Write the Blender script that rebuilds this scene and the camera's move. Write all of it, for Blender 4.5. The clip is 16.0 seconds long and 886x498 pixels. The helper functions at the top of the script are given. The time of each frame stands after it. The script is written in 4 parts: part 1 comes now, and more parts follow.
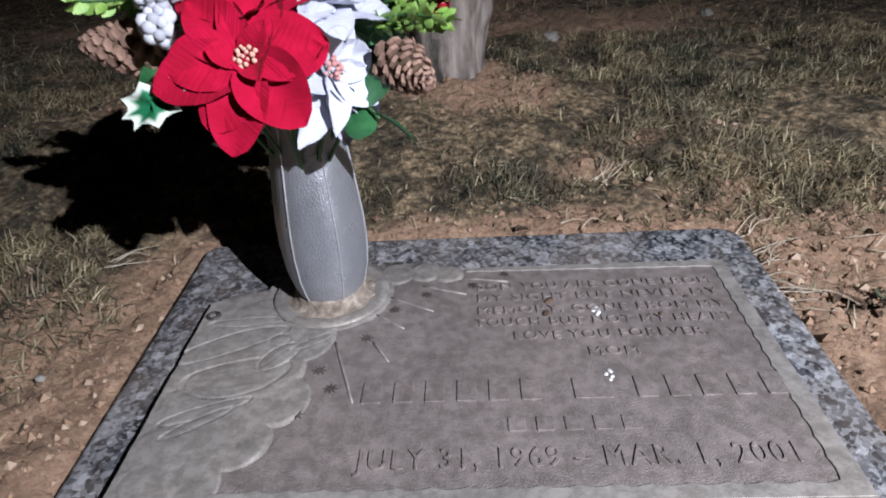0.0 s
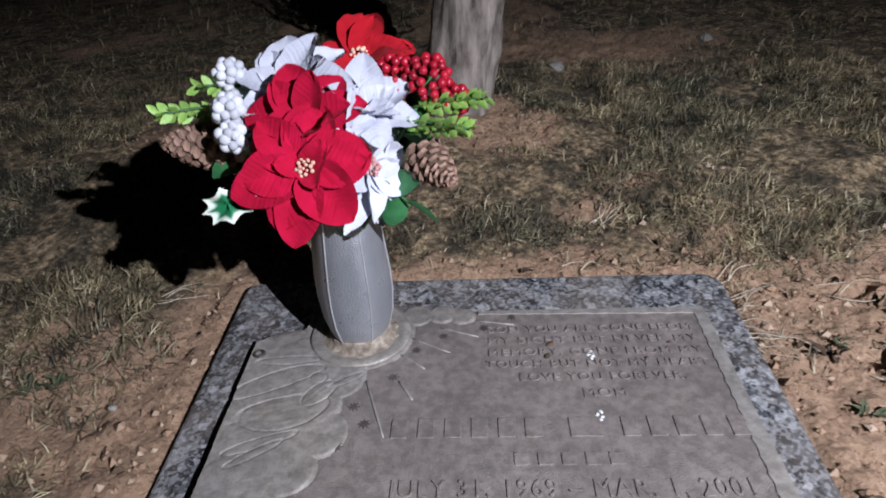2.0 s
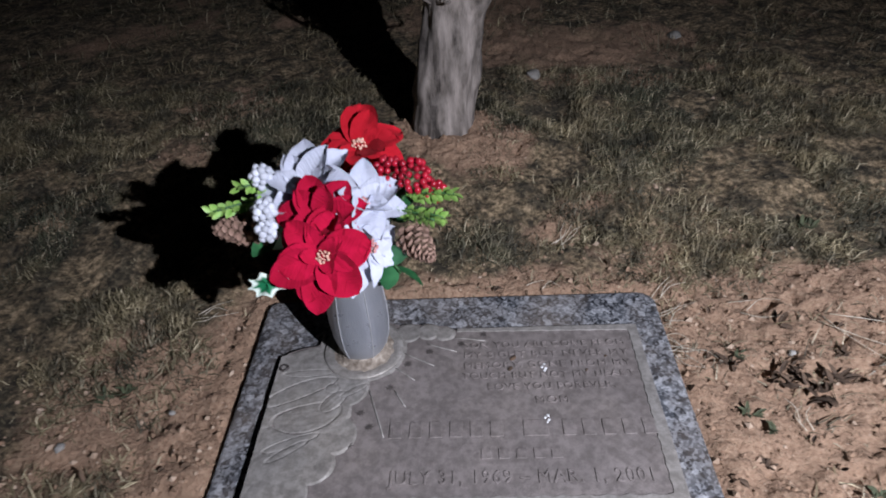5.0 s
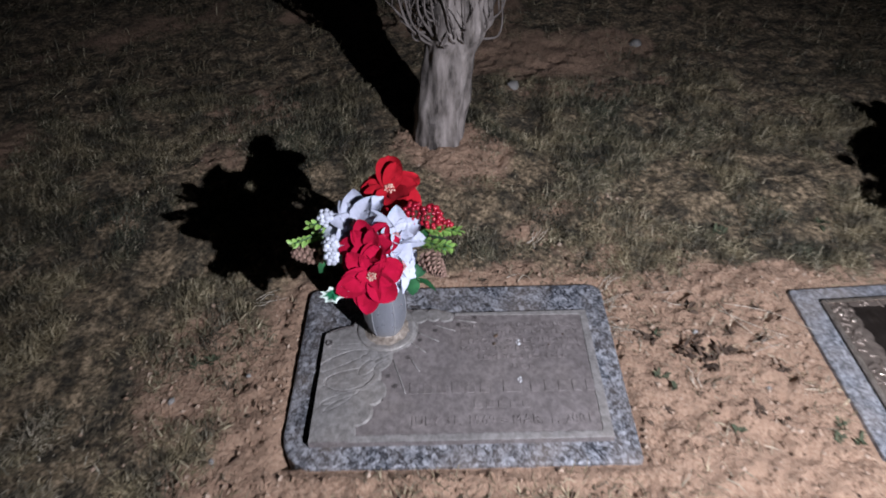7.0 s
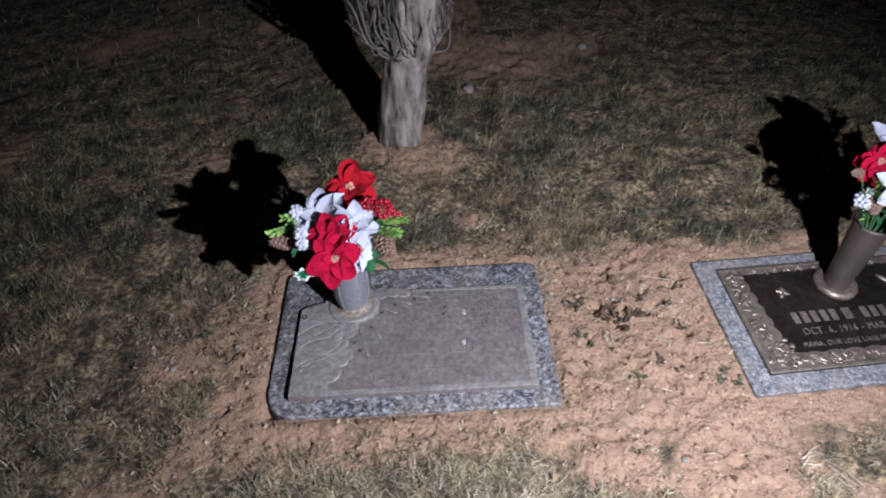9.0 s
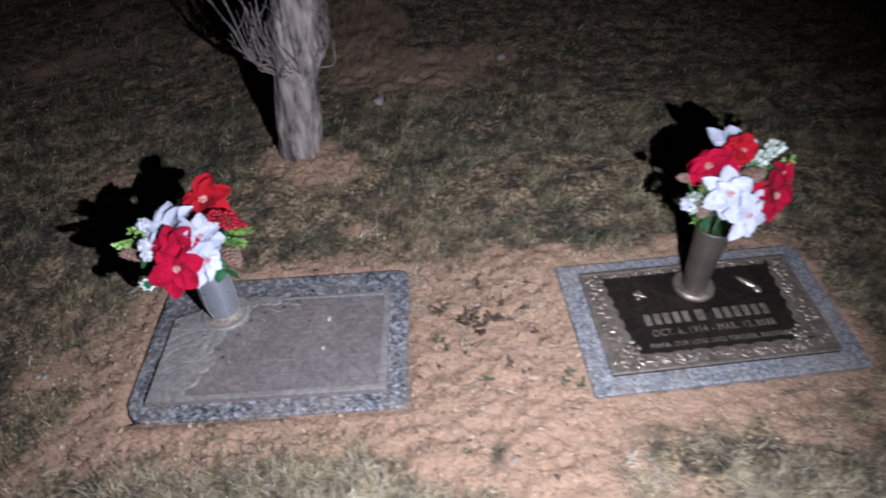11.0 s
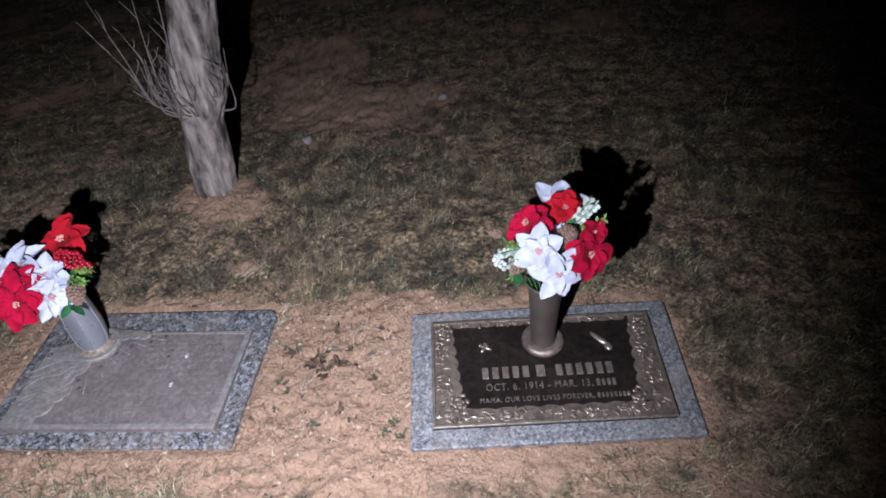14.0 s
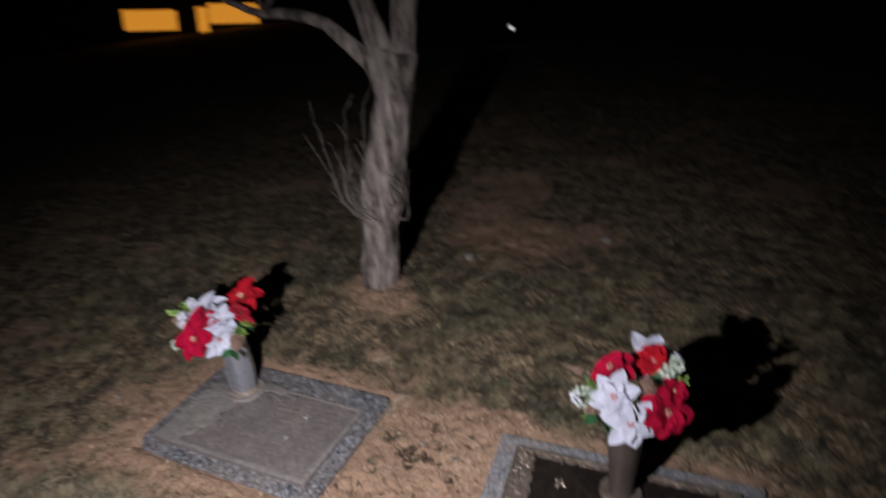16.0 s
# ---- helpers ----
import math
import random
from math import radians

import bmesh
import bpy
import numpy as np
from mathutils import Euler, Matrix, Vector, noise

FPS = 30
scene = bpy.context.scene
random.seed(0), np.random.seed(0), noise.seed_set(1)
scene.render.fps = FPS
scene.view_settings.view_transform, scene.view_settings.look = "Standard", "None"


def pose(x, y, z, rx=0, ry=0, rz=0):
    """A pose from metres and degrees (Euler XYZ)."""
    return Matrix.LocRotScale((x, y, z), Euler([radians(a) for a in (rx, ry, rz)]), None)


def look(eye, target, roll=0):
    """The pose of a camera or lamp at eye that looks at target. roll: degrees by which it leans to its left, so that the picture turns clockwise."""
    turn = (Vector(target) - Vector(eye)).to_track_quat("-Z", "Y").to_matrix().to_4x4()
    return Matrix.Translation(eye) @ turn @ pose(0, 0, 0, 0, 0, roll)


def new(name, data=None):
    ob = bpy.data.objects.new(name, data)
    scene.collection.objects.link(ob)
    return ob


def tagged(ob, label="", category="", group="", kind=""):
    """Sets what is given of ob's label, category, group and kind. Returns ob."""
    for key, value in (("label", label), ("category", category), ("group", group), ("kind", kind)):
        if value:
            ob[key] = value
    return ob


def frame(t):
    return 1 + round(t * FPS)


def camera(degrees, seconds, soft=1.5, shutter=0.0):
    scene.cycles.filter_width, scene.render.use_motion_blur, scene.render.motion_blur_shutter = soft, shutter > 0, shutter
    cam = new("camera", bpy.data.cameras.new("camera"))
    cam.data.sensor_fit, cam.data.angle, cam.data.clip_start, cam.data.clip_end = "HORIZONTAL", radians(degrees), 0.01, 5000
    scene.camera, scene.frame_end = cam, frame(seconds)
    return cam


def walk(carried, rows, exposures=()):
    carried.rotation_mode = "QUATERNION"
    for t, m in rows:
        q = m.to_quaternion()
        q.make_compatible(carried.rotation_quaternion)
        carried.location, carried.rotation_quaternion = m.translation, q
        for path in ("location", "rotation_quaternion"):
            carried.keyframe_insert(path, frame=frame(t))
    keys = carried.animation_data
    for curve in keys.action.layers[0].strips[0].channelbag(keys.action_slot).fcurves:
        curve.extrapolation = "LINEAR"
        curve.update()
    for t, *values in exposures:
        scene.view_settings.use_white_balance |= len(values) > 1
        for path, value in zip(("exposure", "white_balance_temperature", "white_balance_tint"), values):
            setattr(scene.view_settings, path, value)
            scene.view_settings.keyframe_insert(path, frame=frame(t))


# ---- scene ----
cam = camera(68.9, 16.0, soft=1.75, shutter=1.0)
PATH = [
    (0, (0.005, -0.331, 0.447), (-0.089, 1.386, -0.575), -3.7),
    (0.5, (0.0, -0.341, 0.468), (-0.101, 1.378, -0.549), -3.7),
    (1, (-0.008, -0.354, 0.502), (-0.115, 1.364, -0.516), -3.6),
    (1.5, (-0.009, -0.376, 0.529), (-0.113, 1.335, -0.501), -3.4),
    (2, (-0.003, -0.385, 0.572), (-0.11, 1.313, -0.48), -3.4),
    (2.5, (0.005, -0.411, 0.596), (-0.101, 1.267, -0.488), -3.3),
    (3, (0.009, -0.426, 0.623), (-0.097, 1.239, -0.48), -3.4),
    (3.5, (0.011, -0.438, 0.679), (-0.093, 1.211, -0.448), -3.4),
    (4, (0.018, -0.443, 0.724), (-0.084, 1.191, -0.425), -3.6),
    (4.5, (0.034, -0.459, 0.755), (-0.069, 1.162, -0.412), -4.0),
    (7, (-0.012, -0.704, 1.153), (-0.034, 0.789, -0.177), -2.0),
    (7.5, (-0.008, -0.801, 1.224), (-0.016, 0.677, -0.123), -2.0),
    (8, (0.01, -0.884, 1.287), (0.011, 0.584, -0.071), -2.2),
    (10.5, (0.349, -0.944, 1.336), (0.341, 0.544, 0.0), -3.9),
    (11, (0.496, -0.976, 1.341), (0.463, 0.516, 0.009), -4.7),
    (11.5, (0.629, -1.012, 1.362), (0.573, 0.481, 0.032), -5.4),
    (12, (0.727, -0.96, 1.337), (0.647, 0.538, 0.014), -6.0),
    (12.5, (0.832, -0.902, 1.336), (0.715, 0.599, 0.02), -6.7),
    (13, (0.925, -0.895, 1.353), (0.775, 0.62, 0.056), -7.0),
    (13.5, (1.027, -0.92, 1.349), (0.843, 0.606, 0.069), -6.9),
    (14, (1.09, -0.938, 1.357), (0.866, 0.596, 0.094), -7.3),
    (14.5, (1.143, -0.962, 1.372), (0.882, 0.597, 0.147), -7.3),
    (15, (1.184, -0.99, 1.385), (0.862, 0.613, 0.232), -6.0),
    (15.5, (1.253, -1.021, 1.403), (0.701, 0.594, 0.361), -5.5),
    (16, (1.371, -1.021, 1.412), (0.538, 0.57, 0.533), -5.8),
]
EXPOSURES = [(0.0, -0.08, 6500, 9), (2.0, -0.2, 6450, 9), (4.5, -0.38, 6350, 10), (8.0, -0.28, 6200, 12), (10.5, -0.22, 6100, 12),
             (12.0, -0.3, 6000, 13), (14.5, -0.2, 6150, 13), (15.0, -0.3, 6300, 13), (15.5, -0.7, 6800, 14), (16.0, -0.85, 7000, 14)]
walk(cam, [(t, look(eye, target, roll)) for t, eye, target, roll in PATH], EXPOSURES)

# ---- light: night, one torch beside the path ----
world = bpy.data.worlds.new("night")
scene.world = world
world.use_nodes = True
world.node_tree.nodes["Background"].inputs[0].default_value = (0.35, 0.42, 0.6, 1)
world.node_tree.nodes["Background"].inputs[1].default_value = 0.004

TORCH, AIM = (0.82, -0.95, 1.12), (0.36, 0.1, 0.0)
spot = bpy.data.lights.new("torch", "SPOT")
spot.energy, spot.color = 290.0, (0.86, 0.88, 1.0)
spot.spot_size, spot.spot_blend, spot.shadow_soft_size = radians(112), 1.0, 0.01
torch = new("torch_light", spot)
torch.matrix_world = look(TORCH, AIM)


# ---- node materials ----
class Mat:
    """A node material with a Principled surface, put together step by step."""

    def __init__(self, name, rough=0.7, metal=0.0, coords="Object"):
        self.mat = bpy.data.materials.new(name)
        self.mat.use_nodes = True
        self.tree = self.mat.node_tree
        self.shader = self.tree.nodes["Principled BSDF"]
        self.shader.inputs["Roughness"].default_value = rough
        self.shader.inputs["Metallic"].default_value = metal
        self.at = self.add("ShaderNodeTexCoord").outputs[coords]

    def add(self, kind, **sockets):
        node = self.tree.nodes.new(kind)
        for key, value in sockets.items():
            self.put(node, key.replace("_", " "), value)
        return node

    def put(self, node, key, value):
        socket = node.inputs[key]
        if isinstance(value, bpy.types.NodeSocket):
            self.tree.links.new(value, socket)
        else:
            socket.default_value = value

    def stretched(self, x, y, z):
        node = self.add("ShaderNodeMapping", Vector=self.at)
        node.inputs["Scale"].default_value = (x, y, z)
        return node.outputs[0]

    def noise(self, scale, detail=4.0, rough=0.55, at=None):
        return self.add("ShaderNodeTexNoise", Vector=at or self.at, Scale=scale, Detail=detail, Roughness=rough).outputs["Fac"]

    def cells(self, scale, feature="F1", at=None):
        node = self.add("ShaderNodeTexVoronoi", Vector=at or self.at, Scale=scale)
        node.feature = feature
        return node

    def ramp(self, value, *stops):
        node = self.add("ShaderNodeValToRGB", Fac=value)
        while len(node.color_ramp.elements) < len(stops):
            node.color_ramp.elements.new(0.5)
        for element, (place, colour) in zip(node.color_ramp.elements, stops):
            element.position = place
            element.color = (*colour, 1) if len(colour) == 3 else colour
        return node.outputs["Color"]

    def grey(self, value, low, high, a=0.0, b=1.0):
        node = self.add("ShaderNodeMapRange", Value=value)
        for index, v in zip((1, 2, 3, 4), (low, high, a, b)):
            node.inputs[index].default_value = v
        return node.outputs[0]

    def mix(self, fac, a, b, kind="MIX"):
        node = self.tree.nodes.new("ShaderNodeMix")
        node.data_type, node.blend_type = "RGBA", kind
        for index, value in ((0, fac), (6, a), (7, b)):
            if isinstance(value, bpy.types.NodeSocket):
                self.tree.links.new(value, node.inputs[index])
            else:
                node.inputs[index].default_value = (*value, 1) if isinstance(value, tuple) else value
        return node.outputs[2]

    def attribute(self, name):
        node = self.add("ShaderNodeAttribute")
        node.attribute_name = name
        return node.outputs["Fac"]

    def island(self):
        return self.add("ShaderNodeNewGeometry").outputs["Random Per Island"]

    def any_object(self):
        return self.add("ShaderNodeObjectInfo").outputs["Random"]

    def colour(self, value):
        self.put(self.shader, "Base Color", value if isinstance(value, bpy.types.NodeSocket) else (*value, 1))
        return self

    def rough(self, value):
        self.put(self.shader, "Roughness", value)
        return self

    def bump(self, height, distance=0.001, strength=1.0):
        node = self.add("ShaderNodeBump", Height=height, Distance=distance, Strength=strength)
        before = self.shader.inputs["Normal"].links
        if before:
            self.tree.links.new(before[0].from_socket, node.inputs["Normal"])
        self.put(self.shader, "Normal", node.outputs[0])
        return self


def granite(name, dark, mid, light, scale):
    m = Mat(name, 0.5)
    crystals = m.cells(scale)
    small = m.cells(scale * 2.3)
    a = m.ramp(crystals.outputs["Color"], (0.36, dark), (0.46, mid), (0.56, mid), (0.64, light), (0.8, mid))
    b = m.ramp(small.outputs["Color"], (0.38, dark), (0.5, mid), (0.68, light))
    dust = m.ramp(m.noise(9, 5), (0.38, (0, 0, 0)), (0.7, (0.45, 0.45, 0.45)))
    both = m.mix(0.4, a, b)
    m.colour(m.mix(dust, both, (0.27, 0.22, 0.18)))
    m.rough(m.grey(m.noise(160), 0.3, 0.7, 0.42, 0.75))
    m.bump(m.noise(350, 5), 0.0012, 0.7)
    return m.mat


GRANITE_DARK = granite("dark_granite", (0.012, 0.014, 0.019), (0.09, 0.096, 0.108), (0.42, 0.43, 0.45), 100)
GRANITE_PALE = granite("pale_granite", (0.05, 0.055, 0.062), (0.168, 0.175, 0.188), (0.37, 0.378, 0.39), 140)


def bronze(name, base, worn, dust, rough, metal, grain):
    m = Mat(name, rough, metal)
    tone = m.ramp(m.noise(14, 6), (0.3, base), (0.7, worn))
    m.colour(m.mix(m.ramp(m.noise(5, 5, 0.65), (0.48, (0, 0, 0)), (0.8, (0.7, 0.7, 0.7))), tone, dust))
    grime = m.ramp(m.noise(75, 7, 0.7), (0.4, (0.62, 0.6, 0.57)), (0.6, (1.12, 1.1, 1.08)))
    m.colour(m.mix(0.75, m.shader.inputs["Base Color"].links[0].from_socket, grime, "MULTIPLY"))
    m.rough(m.grey(m.noise(60, 6), 0.3, 0.7, rough - 0.1, rough + 0.15))
    crazed = m.cells(330, "DISTANCE_TO_EDGE")
    m.bump(m.grey(crazed.outputs["Distance"], 0.0, 0.12), 0.0006, grain)
    m.bump(m.noise(520, 4), 0.0006, 0.5)
    return m.mat


BRONZE_FIELD = bronze("weathered_bronze_field", (0.2, 0.177, 0.17), (0.275, 0.243, 0.232), (0.33, 0.288, 0.262), 0.5, 0.2, 0.5)
BRONZE_RELIEF = bronze("weathered_bronze_relief", (0.265, 0.252, 0.238), (0.345, 0.328, 0.31), (0.37, 0.33, 0.285), 0.5, 0.2, 0.15)
# dark tone puts the shade of sunk details into the colour
BRONZE_SHADE = bronze("recess_shade_bronze", (0.06, 0.052, 0.05), (0.11, 0.097, 0.092), (0.16, 0.14, 0.125), 0.5, 0.2, 0.3)
BRONZE_DARK = bronze("dark_bronze_field", (0.018, 0.014, 0.012), (0.035, 0.027, 0.022), (0.06, 0.048, 0.038), 0.42, 0.5, 0.25)
BRONZE_BRIGHT = bronze("bright_bronze", (0.46, 0.4, 0.33), (0.6, 0.53, 0.45), (0.36, 0.29, 0.23), 0.34, 0.8, 0.1)
BRONZE_BORDER = bronze("cast_bronze_border", (0.18, 0.145, 0.12), (0.36, 0.3, 0.25), (0.25, 0.2, 0.165), 0.38, 0.6, 0.3)


def hammered(name, base, worn, rough, metal, cell):
    m = Mat(name, rough, metal)
    m.colour(m.mix(m.ramp(m.noise(11, 6), (0.35, (0, 0, 0)), (0.75, (1, 1, 1))), base, worn))
    dents = m.cells(cell)
    m.bump(m.grey(dents.outputs["Distance"], 0.0, 0.7), 0.0007, 0.5)
    m.bump(m.noise(300, 4), 0.0005, 0.5)
    m.rough(m.grey(m.noise(40, 5), 0.3, 0.7, rough - 0.08, rough + 0.14))
    return m.mat


PEWTER = hammered("hammered_grey_metal", (0.33, 0.35, 0.39), (0.44, 0.455, 0.49), 0.32, 0.62, 460)
PEWTER_SEAM = hammered("bright_seam_metal", (0.5, 0.51, 0.53), (0.62, 0.63, 0.65), 0.34, 0.6, 600)
VASE_BROWN = hammered("dull_brown_metal", (0.085, 0.07, 0.06), (0.135, 0.11, 0.095), 0.48, 0.5, 420)
CRUST = Mat("dried_mud_crust", 0.95)
CRUST.colour(CRUST.ramp(CRUST.noise(90, 6), (0.32, (0.13, 0.1, 0.075)), (0.55, (0.27, 0.225, 0.18)), (0.75, (0.5, 0.44, 0.37)))).bump(CRUST.noise(260, 5), 0.002)
CRUST = CRUST.mat


def cloth(name, deep, bright, weave=900):
    m = Mat(name, 0.85)
    tone = m.ramp(m.noise(45, 4), (0.3, deep), (0.7, bright))
    vary = m.grey(m.any_object(), 0, 1, 0.82, 1.08)
    m.colour(m.mix(1.0, tone, m.add("ShaderNodeCombineColor", Red=vary, Green=vary, Blue=vary).outputs[0], "MULTIPLY"))
    along = m.add("ShaderNodeSeparateXYZ", Vector=m.at)
    across = m.add("ShaderNodeMath")
    across.operation = "ABSOLUTE"
    m.put(across, 0, along.outputs["Y"])
    vein = m.add("ShaderNodeMath")
    vein.operation = "MULTIPLY_ADD"
    m.put(vein, 0, across.outputs[0])
    m.put(vein, 1, -0.75)
    m.put(vein, 2, along.outputs["X"])
    slant = m.add("ShaderNodeCombineXYZ", X=vein.outputs[0])
    m.bump(m.noise(260, 2, 0.5, slant.outputs[0]), 0.003, 0.55)
    m.bump(m.noise(weave, 2), 0.0005, 0.6)
    m.shader.inputs["Sheen Weight"].default_value = 0.02
    m.shader.inputs["Specular IOR Level"].default_value = 0.1
    return m.mat


RED_CLOTH = cloth("red_velvet", (0.31, 0.003, 0.022), (0.45, 0.005, 0.04))
DEEP_RED = cloth("deep_red_velvet", (0.36, 0.006, 0.014), (0.47, 0.012, 0.024))
WHITE_CLOTH = cloth("white_fabric", (0.45, 0.47, 0.56), (0.57, 0.59, 0.68))
PINK_HEART = cloth("pink_flower_heart", (0.5, 0.2, 0.2), (0.72, 0.42, 0.38))


def plain(name, low, high, scale, rough, bump=0.0008):
    m = Mat(name, rough)
    tone = m.ramp(m.noise(scale, 5), (0.3, low), (0.7, high))
    vary = m.grey(m.any_object(), 0, 1, 0.7, 1.15)
    m.colour(m.mix(1.0, tone, m.add("ShaderNodeCombineColor", Red=vary, Green=vary, Blue=vary).outputs[0], "MULTIPLY"))
    m.bump(m.noise(scale * 6, 4), bump, 0.6)
    return m.mat


LEAF_BRIGHT = plain("bright_green_plastic_leaf", (0.13, 0.3, 0.04), (0.36, 0.52, 0.15), 60, 0.5)
LEAF_DARK = plain("dark_green_plastic_leaf", (0.015, 0.09, 0.03), (0.04, 0.17, 0.06), 60, 0.5)
LEAF_PALE = plain("pale_green_fabric_leaf", (0.5, 0.6, 0.5), (0.7, 0.75, 0.66), 60, 0.7)
STEM_GREEN = plain("green_plastic_stem", (0.03, 0.1, 0.03), (0.06, 0.16, 0.05), 80, 0.55)
BERRY_WHITE = plain("white_foam_berry", (0.5, 0.52, 0.59), (0.64, 0.66, 0.72), 120, 0.6)
BERRY_RED = plain("glossy_red_berry", (0.3, 0.006, 0.02), (0.42, 0.012, 0.03), 90, 0.28)
STAMEN = plain("flower_stamen", (0.7, 0.36, 0.26), (0.8, 0.58, 0.46), 200, 0.7)
CONE_BROWN = plain("brown_pinecone_scale", (0.1, 0.055, 0.035), (0.32, 0.2, 0.15), 110, 0.8)
STRAW = plain("dry_straw", (0.4, 0.34, 0.24), (0.66, 0.6, 0.5), 60, 0.8)
DEAD_LEAF = plain("dead_brown_leaf", (0.045, 0.03, 0.02), (0.15, 0.095, 0.06), 60, 0.9)
WEED = plain("weed_leaf", (0.045, 0.055, 0.028), (0.1, 0.11, 0.055), 60, 0.8)
STONE = plain("pale_stone", (0.2, 0.185, 0.165), (0.4, 0.38, 0.35), 30, 0.85, 0.003)
CHALK = plain("white_droppings", (0.7, 0.7, 0.7), (0.85, 0.85, 0.85), 200, 0.8)
DARK_PAINT = plain("dark_metal_paint", (0.02, 0.02, 0.022), (0.035, 0.035, 0.037), 12, 0.5)
WALL_PAINT = plain("dull_wall_render", (0.16, 0.14, 0.12), (0.22, 0.2, 0.17), 2, 0.9)
ROOFING = plain("dark_roofing", (0.03, 0.03, 0.03), (0.06, 0.055, 0.05), 3, 0.9)

holly = Mat("variegated_holly_leaf", 0.45)
edge = holly.attribute("margin")
HOLLY_TONE = holly.ramp(holly.mix(0.3, edge, holly.noise(70, 4)), (0.42, (0.015, 0.17, 0.07)), (0.62, (0.66, 0.74, 0.66)))
holly.colour(HOLLY_TONE).bump(holly.noise(200, 3), 0.0008, 0.5)
HOLLY = holly.mat


def glow(name, colour, strength):
    m = Mat(name, 0.5)
    m.colour((0.8, 0.6, 0.3))
    m.shader.inputs["Emission Color"].default_value = (*colour, 1)
    m.shader.inputs["Emission Strength"].default_value = strength
    return m.mat


AMBER_GLASS = glow("amber_lit_glass", (1.0, 0.4, 0.045), 1.0)
COLD_GLASS = glow("cold_lamp_glass", (0.85, 0.95, 1.0), 1.5)

bark = Mat("grey_bark", 0.9)
streak = bark.noise(1.0, 6, 0.6, bark.stretched(26, 26, 5.5))
patch = bark.noise(19, 7, 0.65)
bark.colour(bark.mix(bark.ramp(patch, (0.46, (0, 0, 0)), (0.7, (0.7, 0.7, 0.7))),
                     bark.ramp(streak, (0.38, (0.035, 0.028, 0.023)), (0.48, (0.15, 0.128, 0.11)), (0.64, (0.38, 0.33, 0.295))), (0.27, 0.235, 0.21)))
bark.bump(streak, 0.005, 0.8).bump(bark.noise(220, 5), 0.002, 0.6)
BARK = bark.mat
twig = Mat("twig_bark", 0.9)
twig.colour(twig.ramp(twig.noise(40, 4), (0.3, (0.085, 0.07, 0.06)), (0.7, (0.21, 0.18, 0.16)))).bump(twig.noise(150), 0.001)
TWIG = twig.mat

soil = Mat("sandy_soil_and_thatch", 0.95)
bare = soil.attribute("bare")
clod = soil.noise(45, 8, 0.65)
sand = soil.ramp(soil.noise(120, 7, 0.7), (0.34, (0.18, 0.105, 0.066)), (0.5, (0.35, 0.222, 0.142)), (0.66, (0.5, 0.35, 0.24)))
sand = soil.mix(soil.ramp(soil.noise(6, 5), (0.35, (0, 0, 0)), (0.7, (0.8, 0.8, 0.8))), sand, (0.385, 0.248, 0.162))
thatch = soil.ramp(soil.noise(70, 8, 0.7), (0.38, (0.035, 0.027, 0.017)), (0.5, (0.15, 0.12, 0.075)), (0.63, (0.36, 0.29, 0.195)))
blend = soil.ramp(soil.mix(0.35, bare, soil.noise(28, 6, 0.6)), (0.36, (0, 0, 0)), (0.56, (1, 1, 1)))
thatch = soil.mix(1.0, thatch, soil.ramp(soil.noise(15, 5, 0.6), (0.4, (0.38, 0.38, 0.36)), (0.6, (1.55, 1.42, 1.3))), "MULTIPLY")
soil.colour(soil.mix(blend, thatch, sand))
crumbs = soil.add("ShaderNodeTexVoronoi", Vector=soil.mix(0.012, soil.at, soil.add("ShaderNodeTexNoise", Vector=soil.at, Scale=60.0).outputs["Color"]), Scale=95.0)
soil.bump(soil.grey(crumbs.outputs["Distance"], 0.0, 0.8, 1.0, 0.0), 0.0035, 0.7)
soil.bump(clod, 0.009, 0.9).bump(soil.noise(330, 5, 0.7), 0.003, 0.9)
SOIL = soil.mat

blade = Mat("grass_blades", 0.75)
kind = blade.island()
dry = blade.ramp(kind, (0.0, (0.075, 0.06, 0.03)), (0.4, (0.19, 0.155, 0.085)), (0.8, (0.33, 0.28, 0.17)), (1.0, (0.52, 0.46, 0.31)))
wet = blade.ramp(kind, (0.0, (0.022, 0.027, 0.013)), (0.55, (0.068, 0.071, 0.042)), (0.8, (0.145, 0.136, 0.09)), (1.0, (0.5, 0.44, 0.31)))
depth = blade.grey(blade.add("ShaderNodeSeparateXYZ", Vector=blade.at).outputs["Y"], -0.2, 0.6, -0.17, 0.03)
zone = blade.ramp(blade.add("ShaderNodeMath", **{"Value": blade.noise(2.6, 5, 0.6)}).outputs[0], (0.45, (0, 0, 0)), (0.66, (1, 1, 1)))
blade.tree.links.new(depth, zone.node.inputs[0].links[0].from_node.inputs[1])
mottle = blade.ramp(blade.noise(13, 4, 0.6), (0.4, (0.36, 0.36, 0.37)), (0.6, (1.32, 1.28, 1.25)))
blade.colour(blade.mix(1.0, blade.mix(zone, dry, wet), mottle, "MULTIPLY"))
GRASS = blade.mat
hay = Mat("pale_dry_blades", 0.75)
hay.colour(hay.mix(1.0, hay.ramp(hay.island(), (0.0, (0.16, 0.125, 0.08)), (0.5, (0.34, 0.285, 0.2)), (1.0, (0.62, 0.55, 0.42))),
                   hay.ramp(hay.noise(9, 4, 0.6), (0.38, (0.5, 0.52, 0.48)), (0.6, (1.1, 1.08, 1.04))), "MULTIPLY"))
DRY_GRASS = hay.mat
lump = Mat("soil_clods", 0.95)
